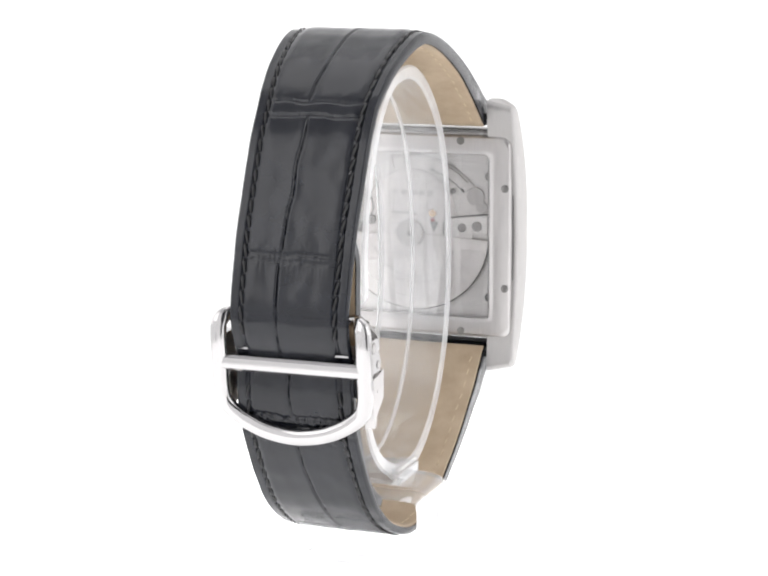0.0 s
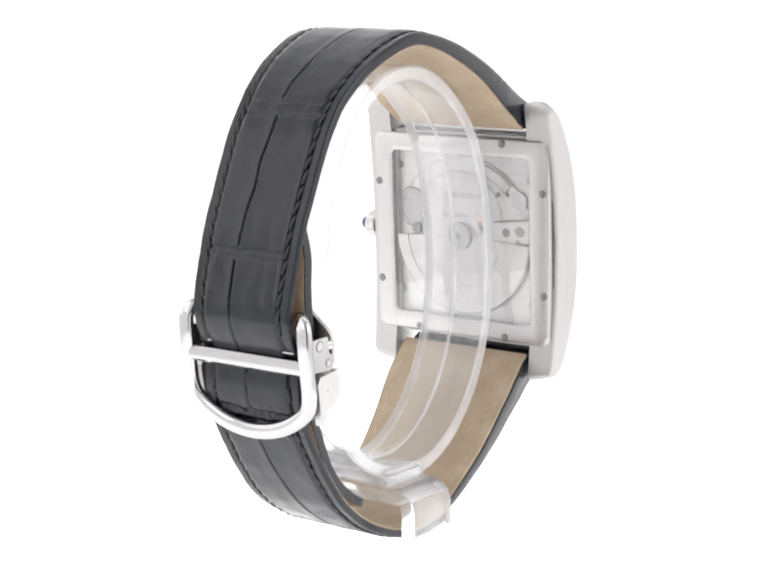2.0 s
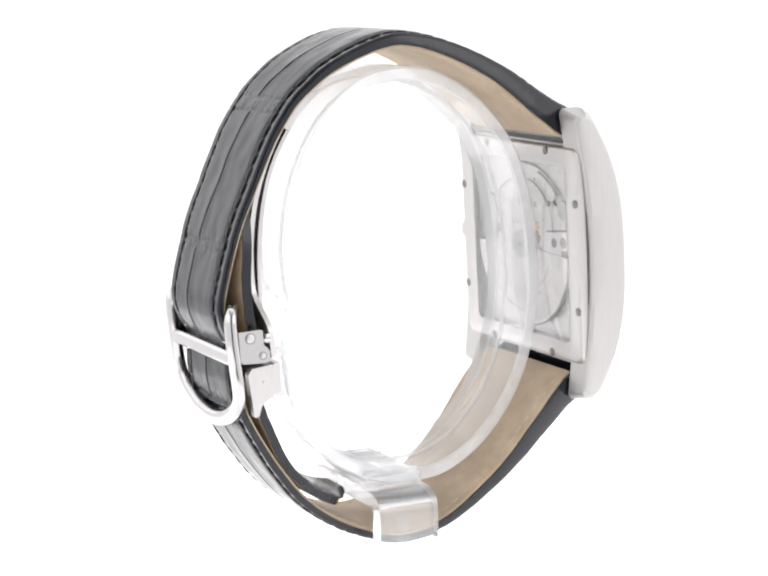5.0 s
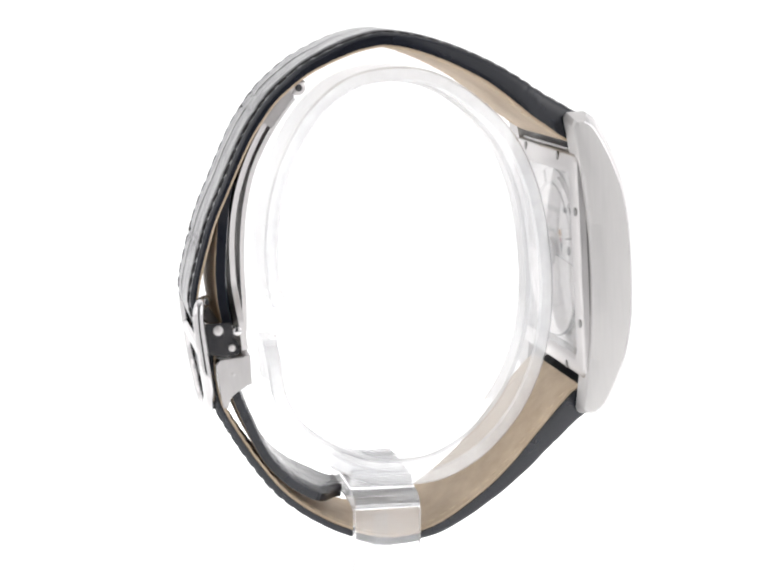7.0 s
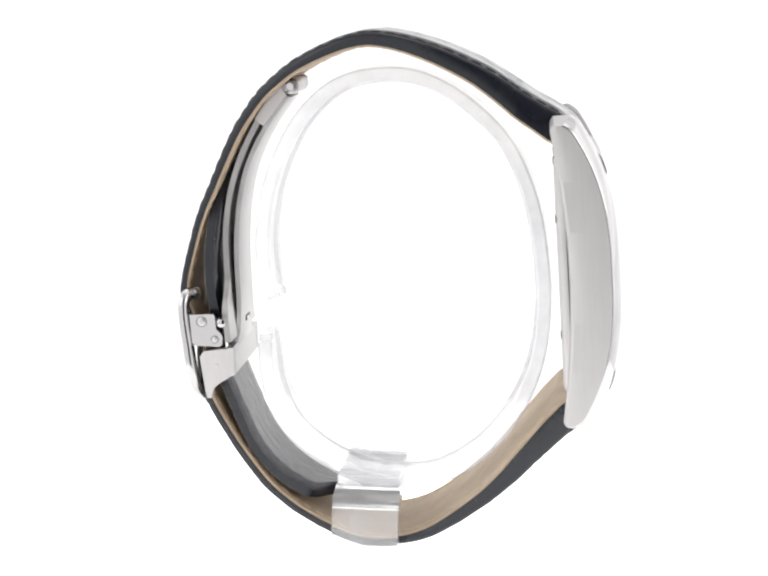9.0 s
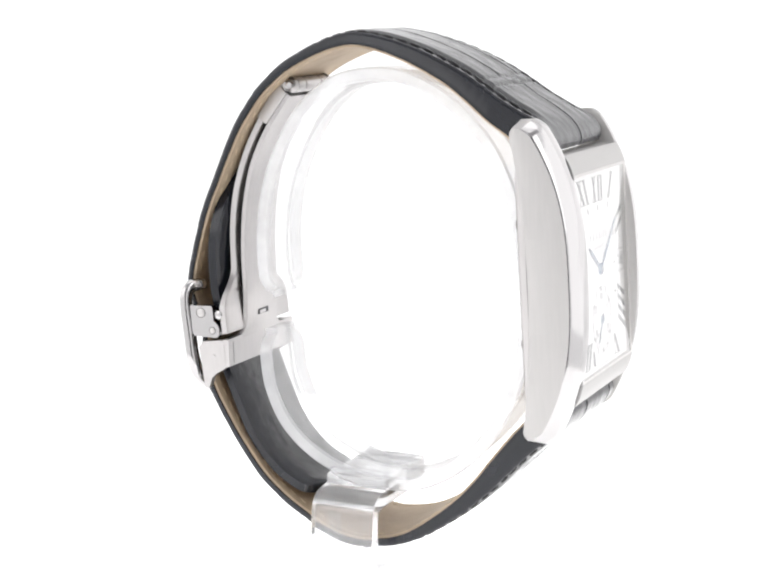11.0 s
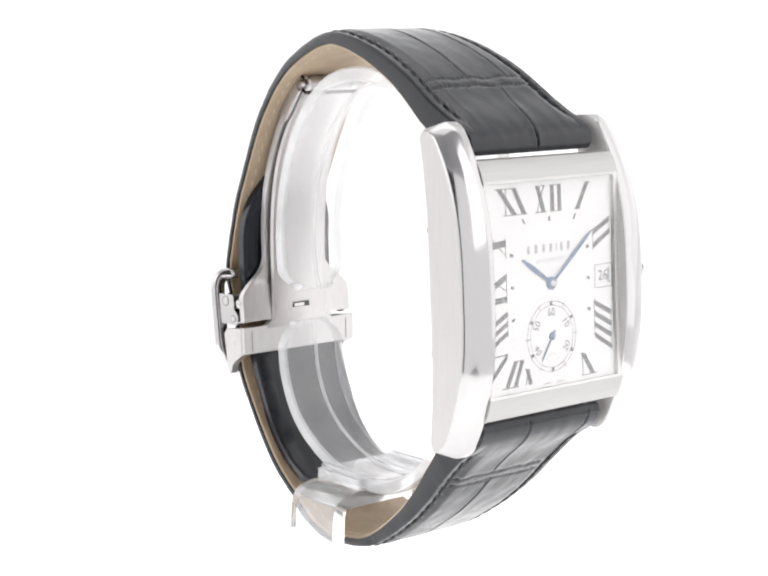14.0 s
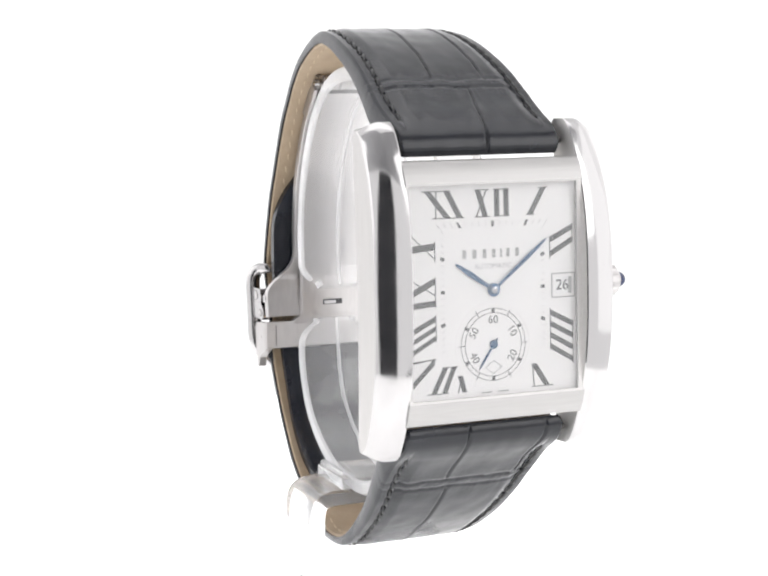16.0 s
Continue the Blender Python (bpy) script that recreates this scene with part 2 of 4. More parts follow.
# ---- the setting ----
def setting():
    # table and sweep: one sheet of white paper that curves up behind; its unseen front edge is cut askew to shape the
    # steel's reflections
    bm = bmesh.new()
    line = [(300, 0)] + [(300 + 300 * math.sin(a), 300 - 300 * math.cos(a)) for a in [math.pi / 2 * k / 12 for k in range(1, 13)]] + [(600, 1100)]
    rings = [[(x, edge, 0)] + [(x, y, z) for y, z in line] for x, edge in ((-1400, -900), (-650, -900), (-220, -300), (-90, -40), (0, -20), (400, 150), (500, 250), (1400, 250))]
    bridge(bm, rings, closed=False, caps=False)
    ob = part("floor", bm, PAPER, None, smooth=True)
    tagged(ob, "seamless white paper sweep under and behind the watch", "backdrop", kind="structure")
    ob.location.z = -0.006
    # unseen dark sheet, added so the steel mirrors dark below the table
    bm = bmesh.new()
    box(bm, -1600, 1600, -1500, 700, -760, -740)
    ob = part("dark_underlay", bm, ROOM, None, smooth=False)
    tagged(ob, "unseen dark sheet far below, added for dark reflections", "floor", kind="structure")
    # unseen panel overhead, added to shape reflections in leather and lugs
    bm = bmesh.new()
    box(bm, -700, 900, -960, -20, 900, 920)
    ob = part("ceiling", bm, OVERHEAD_PANEL, None, smooth=False)
    tagged(ob, "unseen pale panel overhead, added to shape the reflections", "ceiling", kind="structure")
    # unseen panel, sized to give the dark band mirrored in the rails
    bm = bmesh.new()
    box(bm, -120, 390, -960, -940, -740, 860)
    ob = part("dark_panel", bm, ROOM, None, smooth=False)
    tagged(ob, "unseen dark panel behind the camera, added for dark reflections", "wall", kind="structure")


setting()


# ---- the turntable: an unseen opal disc, its glow added to brighten the undersides ----
def opal_disc():
    ob = tagged(new("turntable"), "round white opal turntable, unseen, with an added glow", "turntable")
    bm = bmesh.new()
    turned_rod(bm, [(-5.9, 124), (-0.8, 124), (0, 123.2)], (0, 0, 0), "z", 128)
    part("disc", bm, OPAL, ob, sharp=40)
    bm = bmesh.new()
    ring = lambda r: [(r * math.cos(2 * math.pi * k / 128), r * math.sin(2 * math.pi * k / 128)) for k in range(128)]
    frame_ring(bm, ring(126.5), ring(124.2), 0.3, 5.9)
    bmesh.ops.rotate(bm, verts=bm.verts[:], cent=(0, 0, 0), matrix=Matrix.Rotation(radians(-90), 3, "X"))
    part("rim", bm, CARD_WHITE, ob, "white edge of the turntable", sharp=40)
    return ob


turntable = opal_disc()

# ---- the wristwatch ----
watch = tagged(new("wristwatch"), "rectangular steel wristwatch with black alligator strap on a clear stand", "watch")

# strap middle lines, outer face: (y, z), from the case round to the clasp
UPPER = [(3.5, 17.35), (3.2, 18.3), (3.7, 19.6), (5.0, 21.0), (7.0, 22.5), (9.8, 24.3), (13.1, 26.8), (16.4, 29.0), (19.7, 30.8), (23.0, 32.3), (27.3, 33.8), (31.6, 34.6), (35.1, 34.2), (37.8, 33.4),
         (40.6, 32.3), (43.4, 30.9), (46.2, 28.9), (48.4, 27.0), (50.3, 24.7), (51.9, 22.5), (53.5, 19.7), (55.0, 16.8), (56.2, 14.4), (57.5, 11.9),
         (58.5, 9.6), (59.4, 7.1), (60.3, 4.4), (61.1, 1.7), (61.5, -0.6), (61.2, -2.8), (60.2, -5.4), (59.6, -6.6)]
LOWER = [(3.5, -17.75), (3.2, -18.7), (3.7, -20.0), (5.0, -21.3), (6.7, -22.6), (8.9, -24.3), (12.4, -27.4), (15.4, -30.1), (19.9, -33.5), (25.9, -37.0), (30.3, -38.5), (35.3, -38.9), (39.0, -38.2),
         (42.3, -36.8), (45.0, -35.3), (48.4, -32.8), (51.7, -29.5), (54.8, -24.9), (56.8, -21.3), (58.7, -17.4), (59.5, -15.0), (59.9, -11.5), (59.7, -8.2), (59.0, -6.0)]


def nearest(line, y, z):
    return min(range(len(line)), key=lambda i: (line[i][0] - y) ** 2 + (line[i][1] - z) ** 2)


def strap(name, path, thick, half, creases, columns, label, seed):
    """A padded strap swept along path. thick, half: tables over 0..1; creases: (mm along, depth, width); columns: (from mm, to mm, offset, bend)."""
    line, length = spline([seat(*q) for q in path], 0.26)
    rnd = random.Random(seed)
    mid = Vector((32, 0))
    normals = []
    for i in range(len(line)):
        d = line[min(i + 1, len(line) - 1)] - line[max(i - 1, 0)]
        nrm = Vector((-d.y, d.x)).normalized()
        if nrm.dot(line[i] - mid) < 0:
            nrm = -nrm
        normals.append(nrm)
    bm = bmesh.new()
    N = 170
    rings = []
    for i, (q, nrm) in enumerate(zip(line, normals)):
        s = length * i / (len(line) - 1)
        th, hw = lerp_table(thick, s / length), lerp_table(half, s / length)
        cx = shift(q[0])
        ring = []
        for k in range(N + 1):
            w = -1 + 2 * k / N
            x = w * hw
            e = abs(w)
            # the padded middle, falling to a flat stitched rim
            away = smooth_step(2.5, 7.5, s)   # the roll at the lugs has no rim
            h = 0.42 * (1 - away * smooth_step(0.66, 0.84, e)) * min(1, th / 2.2)
            h -= 0.45 * smooth_step(0.955, 1.0, e) ** 2
            h -= 0.26 * away * math.exp(-((hw - abs(x) - 1.75) / 0.26) ** 2)
            rim = smooth_step(0.84, 0.80, e)
            for c, depth, width in creases:
                wob = 0.35 * noise.noise(Vector((x * 0.35, c, seed))) + 0.12 * noise.noise(Vector((x * 1.6, c, seed + 9)))
                h -= depth * math.exp(-((s - c - wob) / width) ** 2) * (0.35 + 0.65 * rim)
            for a, b, off, bend in columns:
                if a - 0.5 < s < b + 0.5:
                    t = (s - a) / (b - a)
                    line_x = off + bend * (t - 0.5) + 0.25 * noise.noise(Vector((s * 0.25, off, seed + 3)))
                    fade = smooth_step(a - 0.3, a + 0.5, s) * smooth_step(b + 0.3, b - 0.5, s)
                    h -= 0.30 * fade * math.exp(-((x - line_x) / 0.16) ** 2)
                    h += 0.06 * fade * math.exp(-((x - line_x) / 0.9) ** 2)
            # short pleats that run out of each crease
            for c, depth, width in creases:
                near = math.exp(-((s - c) / 1.5) ** 2) * (2.6 if depth > 0.245 else 1.0)   # deepest where the strap folds at the buckle
                if near > 0.02:
                    h -= 0.05 * depth / 0.3 * near * rim * max(0, noise.noise(Vector((x * 2.6, c * 3.1, seed + 20)))) * 1.6
                    h -= 0.07 * depth / 0.3 * near * rim * max(0, 0.25 - abs(noise.noise(Vector((x * 0.55, s * 1.7, seed + 31))))) * 4 * 0.7
            h += 0.05 * noise.noise(Vector((x * 0.5, s * 0.35, seed)))
            ring.append((cx + x, *(q + nrm * h)))
        inner = q - nrm * th
        for k in range(9):
            w = 1 - 2 * k / 8
            r = 0.25 if k in (0, 8) else 0
            ring.append((cx + w * (hw - 0.05), *(inner + nrm * r)))
        rings.append(ring)
    bridge(bm, rings)
    ob = part(name, bm, LEATHER, watch, label, sharp=60)
    # lining, set a hair proud on the inside
    bm = bmesh.new()
    rings = []
    for i, (q, nrm) in enumerate(zip(line, normals)):
        if i % 4 and i != len(line) - 1:
            continue
        t = i / (len(line) - 1)
        th, hw = lerp_table(thick, t), lerp_table(half, t) - 0.3
        a, b = q - nrm * (th - 0.35), q - nrm * (th + 0.07)
        c = shift(q[0])
        rings.append([(c - hw, *a), (c + hw, *a), (c + hw - 0.1, *b), (c, *b), (c - hw + 0.1, *b)])
    bridge(bm, rings)
    part("lining", bm, LINING, ob, "smooth tan leather lining", sharp=50)
    # stitches along both rims, outside and in
    stitch = None
    pale = None
    gap = 2.05
    for side in (-1, 1):
        n = int((length - 8.4) / gap)
        for j in range(n):
            s = 6.6 + j * gap
            i = min(len(line) - 2, int(s / length * (len(line) - 1)))
            q, nrm = line[i], normals[i]
            hw, th = lerp_table(half, s / length), lerp_table(thick, s / length)
            d = (line[i + 1] - line[i]).normalized()
            x = shift(q[0]) + side * (hw - 1.75)
            up, along = Vector((0, *nrm)), Vector((0, *d))
            for inside in (False, True):
                at = q + nrm * 0.10 if not inside else q - nrm * (th + 0.06)
                yaw = rnd.uniform(-4, 4) + 11 * side
                m = Matrix((Vector((1, 0, 0)), along, up)).transposed().to_4x4()
                m = Matrix.Translation(Vector((x + rnd.uniform(-0.05, 0.05), *at)) * 0.001) @ m @ pose(0, 0, 0, 0, 0, yaw)
                if inside:
                    if pale is None:
                        pale = stitch_piece("lining_stitch", TAN_THREAD, ob, 1.1, 0.11)
                        pale.matrix_basis = m
                    else:
                        again(pale, m)
                elif stitch is None:
                    stitch = stitch_piece("stitch", THREAD, ob, 1.95, 0.17)
                    stitch.matrix_basis = m
                else:
                    again(stitch, m)
    return line, normals, length


def stitch_piece(name, mat, parent, long, r):
    bm = bmesh.new()
    rings = []
    for t in (-1, -0.6, 0, 0.6, 1):
        k = 0.35 if abs(t) == 1 else 1
        rings.append([(r * k * math.cos(a), t * long / 2, r * k * math.sin(a) - (0.15 if abs(t) == 1 else 0)) for a in [math.pi / 3 * i for i in range(6)]])
    bridge(bm, rings)
    return part(name, bm, mat, parent)


def mm_along(path, y, z):
    line, length = spline([seat(*q) for q in path], 0.32)
    return length * nearest(line, *seat(y, z)) / (len(line) - 1)


def straps():
    at = lambda y, z: mm_along(UPPER, y, z)
    c1, c2, c3 = at(12.6, 26.4), at(49.6, 25.8), at(59.4, 7.4)
    end = spline(UPPER, 0.32)[1]
    strap("upper_strap", UPPER, [(0, 3.0), (0.02, 3.6), (0.06, 4.0), (0.12, 3.5), (0.2, 2.8), (0.35, 2.0), (0.55, 1.45), (0.75, 1.2), (0.9, 1.1), (1, 1.0)],
          [(0, 11.2), (0.015, 11.55), (0.12, 11.6), (0.3, 10.6), (0.45, 9.6), (0.6, 8.5), (1, 8.2)],
          [(c1 - 0.9, 0.24, 0.22), (c1 + 0.8, 0.12, 0.25), (c2 - 1.1, 0.15, 0.2), (c2 + 1.1, 0.17, 0.2), (c3 - 0.4, 0.17, 0.22), (c3 + 0.6, 0.13, 0.2)],
          [(0.4, c1 - 1.2, 1.6, 1.6), (c1 + 1.2, c2 - 1.4, -0.5, 2.8), (c1 + 1.2, c1 + 20, 5.6, 0.0), (c2 + 1.3, c3 - 0.7, 1.0, 0.8), (c3 + 0.8, end - 2, 1.6, -0.2)],
          "black alligator leather upper strap, padded and stitched", 5)
    at = lambda y, z: mm_along(LOWER, y, z)
    d1, d2, d3 = at(11.5, -26.6), at(44.0, -35.9), at(59.2, -16.0)
    end = spline(LOWER, 0.32)[1]
    strap("lower_strap", LOWER, [(0, 3.0), (0.02, 3.6), (0.06, 4.0), (0.12, 3.4), (0.25, 2.3), (0.42, 1.4), (0.6, 1.2), (0.8, 1.15), (1, 1.1)],
          [(0, 11.2), (0.015, 11.55), (0.12, 11.5), (0.3, 10.3), (0.45, 9.4), (0.6, 8.5), (1, 8.2)],
          [(d1 - 0.8, 0.18, 0.22), (d1 + 0.9, 0.18, 0.22), (d2 - 1.0, 0.16, 0.22), (d2 + 1.0, 0.15, 0.2), (d3 - 1.4, 0.25, 0.25), (d3, 0.32, 0.3), (d3 + 1.3, 0.25, 0.3)],
          [(0.6, d1 - 1.2, -2.4, 0.4), (0.6, d1 - 1.2, 8.2, -1.2), (d1 + 1.2, d2 - 1.2, -1.2, 0.6), (d2 + 1.2, d3 - 1.2, -0.2, 1.8), (d3 + 1.6, end - 1, 0.6, 0)],
          "black alligator leather lower strap, padded and stitched", 8)


def leather_tail(name, outer, thick, half, taper, aside, label):
    """A bare end of the strap, tucked inside; its tan side turns to the strap."""
    line, length = spline([seat(*q) for q in outer], 0.5)
    bm, bl = bmesh.new(), bmesh.new()
    rings, lin = [], []
    for i, q in enumerate(line):
        d = line[min(i + 1, len(line) - 1)] - line[max(i - 1, 0)]
        nrm = Vector((-d.y, d.x)).normalized()
        if nrm.dot(q - Vector((32, 0))) < 0:
            nrm = -nrm
        t = i / (len(line) - 1)
        hw = half * (1 - 0.6 * smooth_step(taper, 1.0, t) ** 1.3)
        c = shift(q[0]) + aside
        ring = []
        for k in range(25):
            w = -1 + k / 12
            h = -thick - 0.25 * (1 - smooth_step(0.7, 0.95, abs(w))) + 0.2 * smooth_step(0.93, 1, abs(w)) + 0.06 * noise.noise(Vector((w * 6, t * 30, 2)))
            h += 0.16 * math.exp(-((abs(w) * half - half + 1.6) / 0.25) ** 2) * (0.5 + 0.5 * math.sin(t * length * 3.0))
            ring.append((c + w * hw, *(q + nrm * h)))
        ring += [(c + hw - 0.1, *q), (c - hw + 0.1, *q)]
        rings.append(ring)
        lin.append([(c - hw + 0.3, *(q + nrm * 0.08)), (c + hw - 0.3, *(q + nrm * 0.08)), (c + hw - 0.3, *(q - nrm * 0.25)), (c - hw + 0.3, *(q - nrm * 0.25))])
    bridge(bm, rings)
    bridge(bl, lin)
    ob = part(name, bm, LEATHER, watch, label, sharp=60)
    part("lining", bl, LINING, ob, "tan leather lining")


def tails():
    leather_tail("strap_tail", [(57.2, -4.6), (57.6, -1.7), (57.7, 1.1), (57.6, 3.9), (57.0, 8.1), (56.1, 12.2), (54.6, 16.0), (53.0, 18.6)], 1.5, 8.3, 0.4, 0.0, "black tucked end of the upper strap")
    leather_tail("strap_tail", [(57.6, -11.0), (57.0, -14.0), (55.5, -18.6), (53.3, -24.2), (50.3, -28.3), (47.2, -30.8), (44.2, -32.3), (41.4, -32.9)], 1.4, 8.3, 0.82, 0.9, "black tucked end of the lower strap")


# ---- case ----
def front(z):
    """Depth of the rails' front over the height."""
    return -1.25 + 5.1 * (abs(z) / 21.3) ** 2.75


def back(z):
    return 5.75 + 1.75 * (abs(z) / 20.8) ** 2


def rails():
    for side in (-1, 1):
        bm = bmesh.new()
        rings = []
        off = 0.55 if side > 0 else 0.0   # the crown's side stands a little further out
        N = 120
        for i in range(N + 1):
            z = -21.4 + 42.8 * i / N
            F, B = front(z), back(z)
            w = 16.95 - 0.35 * (abs(z) / 18) ** 2
            tip = 0.7 * max(0.0, (abs(z) - 20.3) / 1.1) ** 2
            # a gently bowed top that falls outwards, a tight rounded edge, a flat flank
            r, turn_in = 0.42, radians(27)
            xe = w - 0.16 - r * (math.sin(radians(86)) - math.sin(turn_in))
            bow = math.tan(turn_in) / (2 * (xe - 12.3))
            top = [(12.1, B - tip), (12.1, F + 0.3 + tip), (12.15, F + 0.08 + tip)]
            for k in range(9):
                x = 12.3 + (xe - 12.3) * k / 8
                top.append((x, F + bow * (x - 12.3) ** 2 + tip))
            ye = top[-1][1]
            for k in range(1, 6):
                a = turn_in + (radians(86) - turn_in) * k / 5
                top.append((xe + r * (math.sin(a) - math.sin(turn_in)), ye + r * (math.cos(turn_in) - math.cos(a))))
            sec = top + [(w - 0.12, (F + B) / 2 + 0.9), (w - 0.17, B - 0.5 - tip), (w - 0.34, B - 0.14 - tip), (w - 0.62, B - tip)]
            # the outer corner of each lug is cut back in a curve
            rings.append([(side * (x + off), y, z * (1 - 0.016 * max(0.0, x - 13.9) ** 1.35)) for x, y in sec])
        n = len(rings[0])
        bridge(bm, rings)
        ob = part("case_rail", bm, POLISHED, watch, "steel case rail, polished on top and brushed at the side", sharp=24)
        ob.data.materials.append(BRUSHED)
        ob.data.materials.append(MATTE_RIM)
        for f in ob.data.polygons:
            if f.index >= n * N or f.index % n > 15:
                f.material_index = 1
            elif f.index % n < 2:
                f.material_index = 2   # the inner wall beside the dial
    for z in (18.7, -19.1):
        bm = bmesh.new()
        turned_rod(bm, [(-12.5, 0.5), (12.5, 0.5)], (0, 5.2, z), "x", 12)
        part("spring_bar", bm, DARK_STEEL, watch)


def body():
    # middle of the case, a tray that holds dial and movement
    bm = bmesh.new()
    frame_ring(bm, rounded_rect(12.34, 16.2, 0.4), rounded_rect(12.0, 13.4, 0.4), 1.4, 6.2)
    part("case_middle", bm, BRUSHED_BAR, watch, "brushed steel case middle", sharp=30)
    for s, z0, z1, name in ((1, 13.45, 16.5, "bezel_bar"), (-1, 13.7, 16.75, "bezel_bar")):
        bm = bmesh.new()
        # flat bar, falling gently to the strap and rounded over
        sec = [(z0, 0.1), (z0 + 0.15, 0.05), (z0 + 1.2, 0.35), (z0 + 2.2, 0.75), (z1 - 0.35, 1.1), (z1 - 0.08, 1.3), (z1, 1.7), (z1, 3.4), (z0, 3.4)]
        prism(bm, [(y, s * z) for z, y in sec], -12.33, 12.9, lambda p, q, w: (w, p, q))
        part(name, bm, BRUSHED_BAR, watch, "satin-brushed steel bezel bar", sharp=25)
    bm = bmesh.new()
    frame_ring(bm, rounded_rect(12.5, 13.75, 0.15, 6, 0.2), rounded_rect(11.98, 13.42, 0.15), 0.06, 1.3)
    part("bezel_lip", bm, MATTE_RIM, watch, "brushed inner rim of the bezel")
    # sapphire over the dial
    bm = bmesh.new()
    prism(bm, rounded_rect(11.96, 13.40, 0.15), 0.12, 0.28, lambda p, q, w: (p, w, q))
    ob = part("crystal", bm, GLASS, watch, "clear flat sapphire crystal", sharp=20)
    ob.visible_shadow = False
    # back cover: a frame with a window, domed a little
    bm = bmesh.new()
    outer, inner = rounded_rect(15.85, 15.85, 1.5, 8), rounded_rect(12.5, 13.0, 0.9, 8)
    lip = rounded_rect(13.05, 13.55, 1.0, 8)
    rings = [[(x, 5.7, z) for x, z in outer], [(x, 6.55, z) for x, z in outer], [(x * 0.994, 6.85, z * 0.994) for x, z in outer], [(x * 0.98, 7.06, z * 0.98) for x, z in outer], [(x * 0.955, 7.16, z * 0.955) for x, z in outer], [(x * 1.02, 7.22, z * 1.02) for x, z in lip], [(x, 7.2, z) for x, z in lip],
             [(x * 0.985, 7.15, z * 0.985) for x, z in lip], [(x, 7.05, z) for x, z in inner], [(x, 5.7, z) for x, z in inner]]
    vs = [[bm.verts.new(q) for q in r] for r in rings]
    for a, b in zip(vs, vs[1:] + vs[:1]):
        for i in range(len(a)):
            j = (i + 1) % len(a)
            bm.faces.new((a[i], a[j], b[j], b[i]))
    cover = part("back_cover", bm, SATIN, watch, "satin steel display back with eight screws", sharp=25)
    bm = bmesh.new()
    frame_ring(bm, rounded_rect(16.02, 16.02, 1.6, 8), rounded_rect(15.8, 15.8, 1.45, 8), 5.4, 5.95)
    part("gasket", bm, DARK_STEEL, cover, "thin dark joint round the back", sharp=25)
    first = None
    for x, z in ((-14.95, 7.87), (-14.95, -7.87), (14.95, 7.87), (14.95, -7.87), (7.9, 15.05), (-7.9, 15.05), (7.9, -15.05), (-7.9, -15.05)):
        m = pose(x * 0.001, 0.00720, z * 0.001, 0, 37 * x + 11 * z, 0)
        if first is None:
            bm = bmesh.new()
            turned_rod(bm, [(-0.2, 0.62), (0.02, 0.62), (0.09, 0.5), (0.09, 0.12)], (0, 0, 0), "y", 16)
            box(bm, -0.6, 0.6, 0.05, 0.1, -0.10, 0.10)
            first = part("screw", bm, DARK_STEEL, cover, "small dark slotted screw")
            first.matrix_basis = m
        else:
            again(first, m)
    bm = bmesh.new()
    prism(bm, rounded_rect(12.48, 12.98, 0.85, 6), 6.92, 7.05, lambda p, q, w: (p, w, q))
    ob = part("back_crystal", bm, GLASS, watch, "clear sapphire back window", sharp=20)
    ob.visible_shadow = False


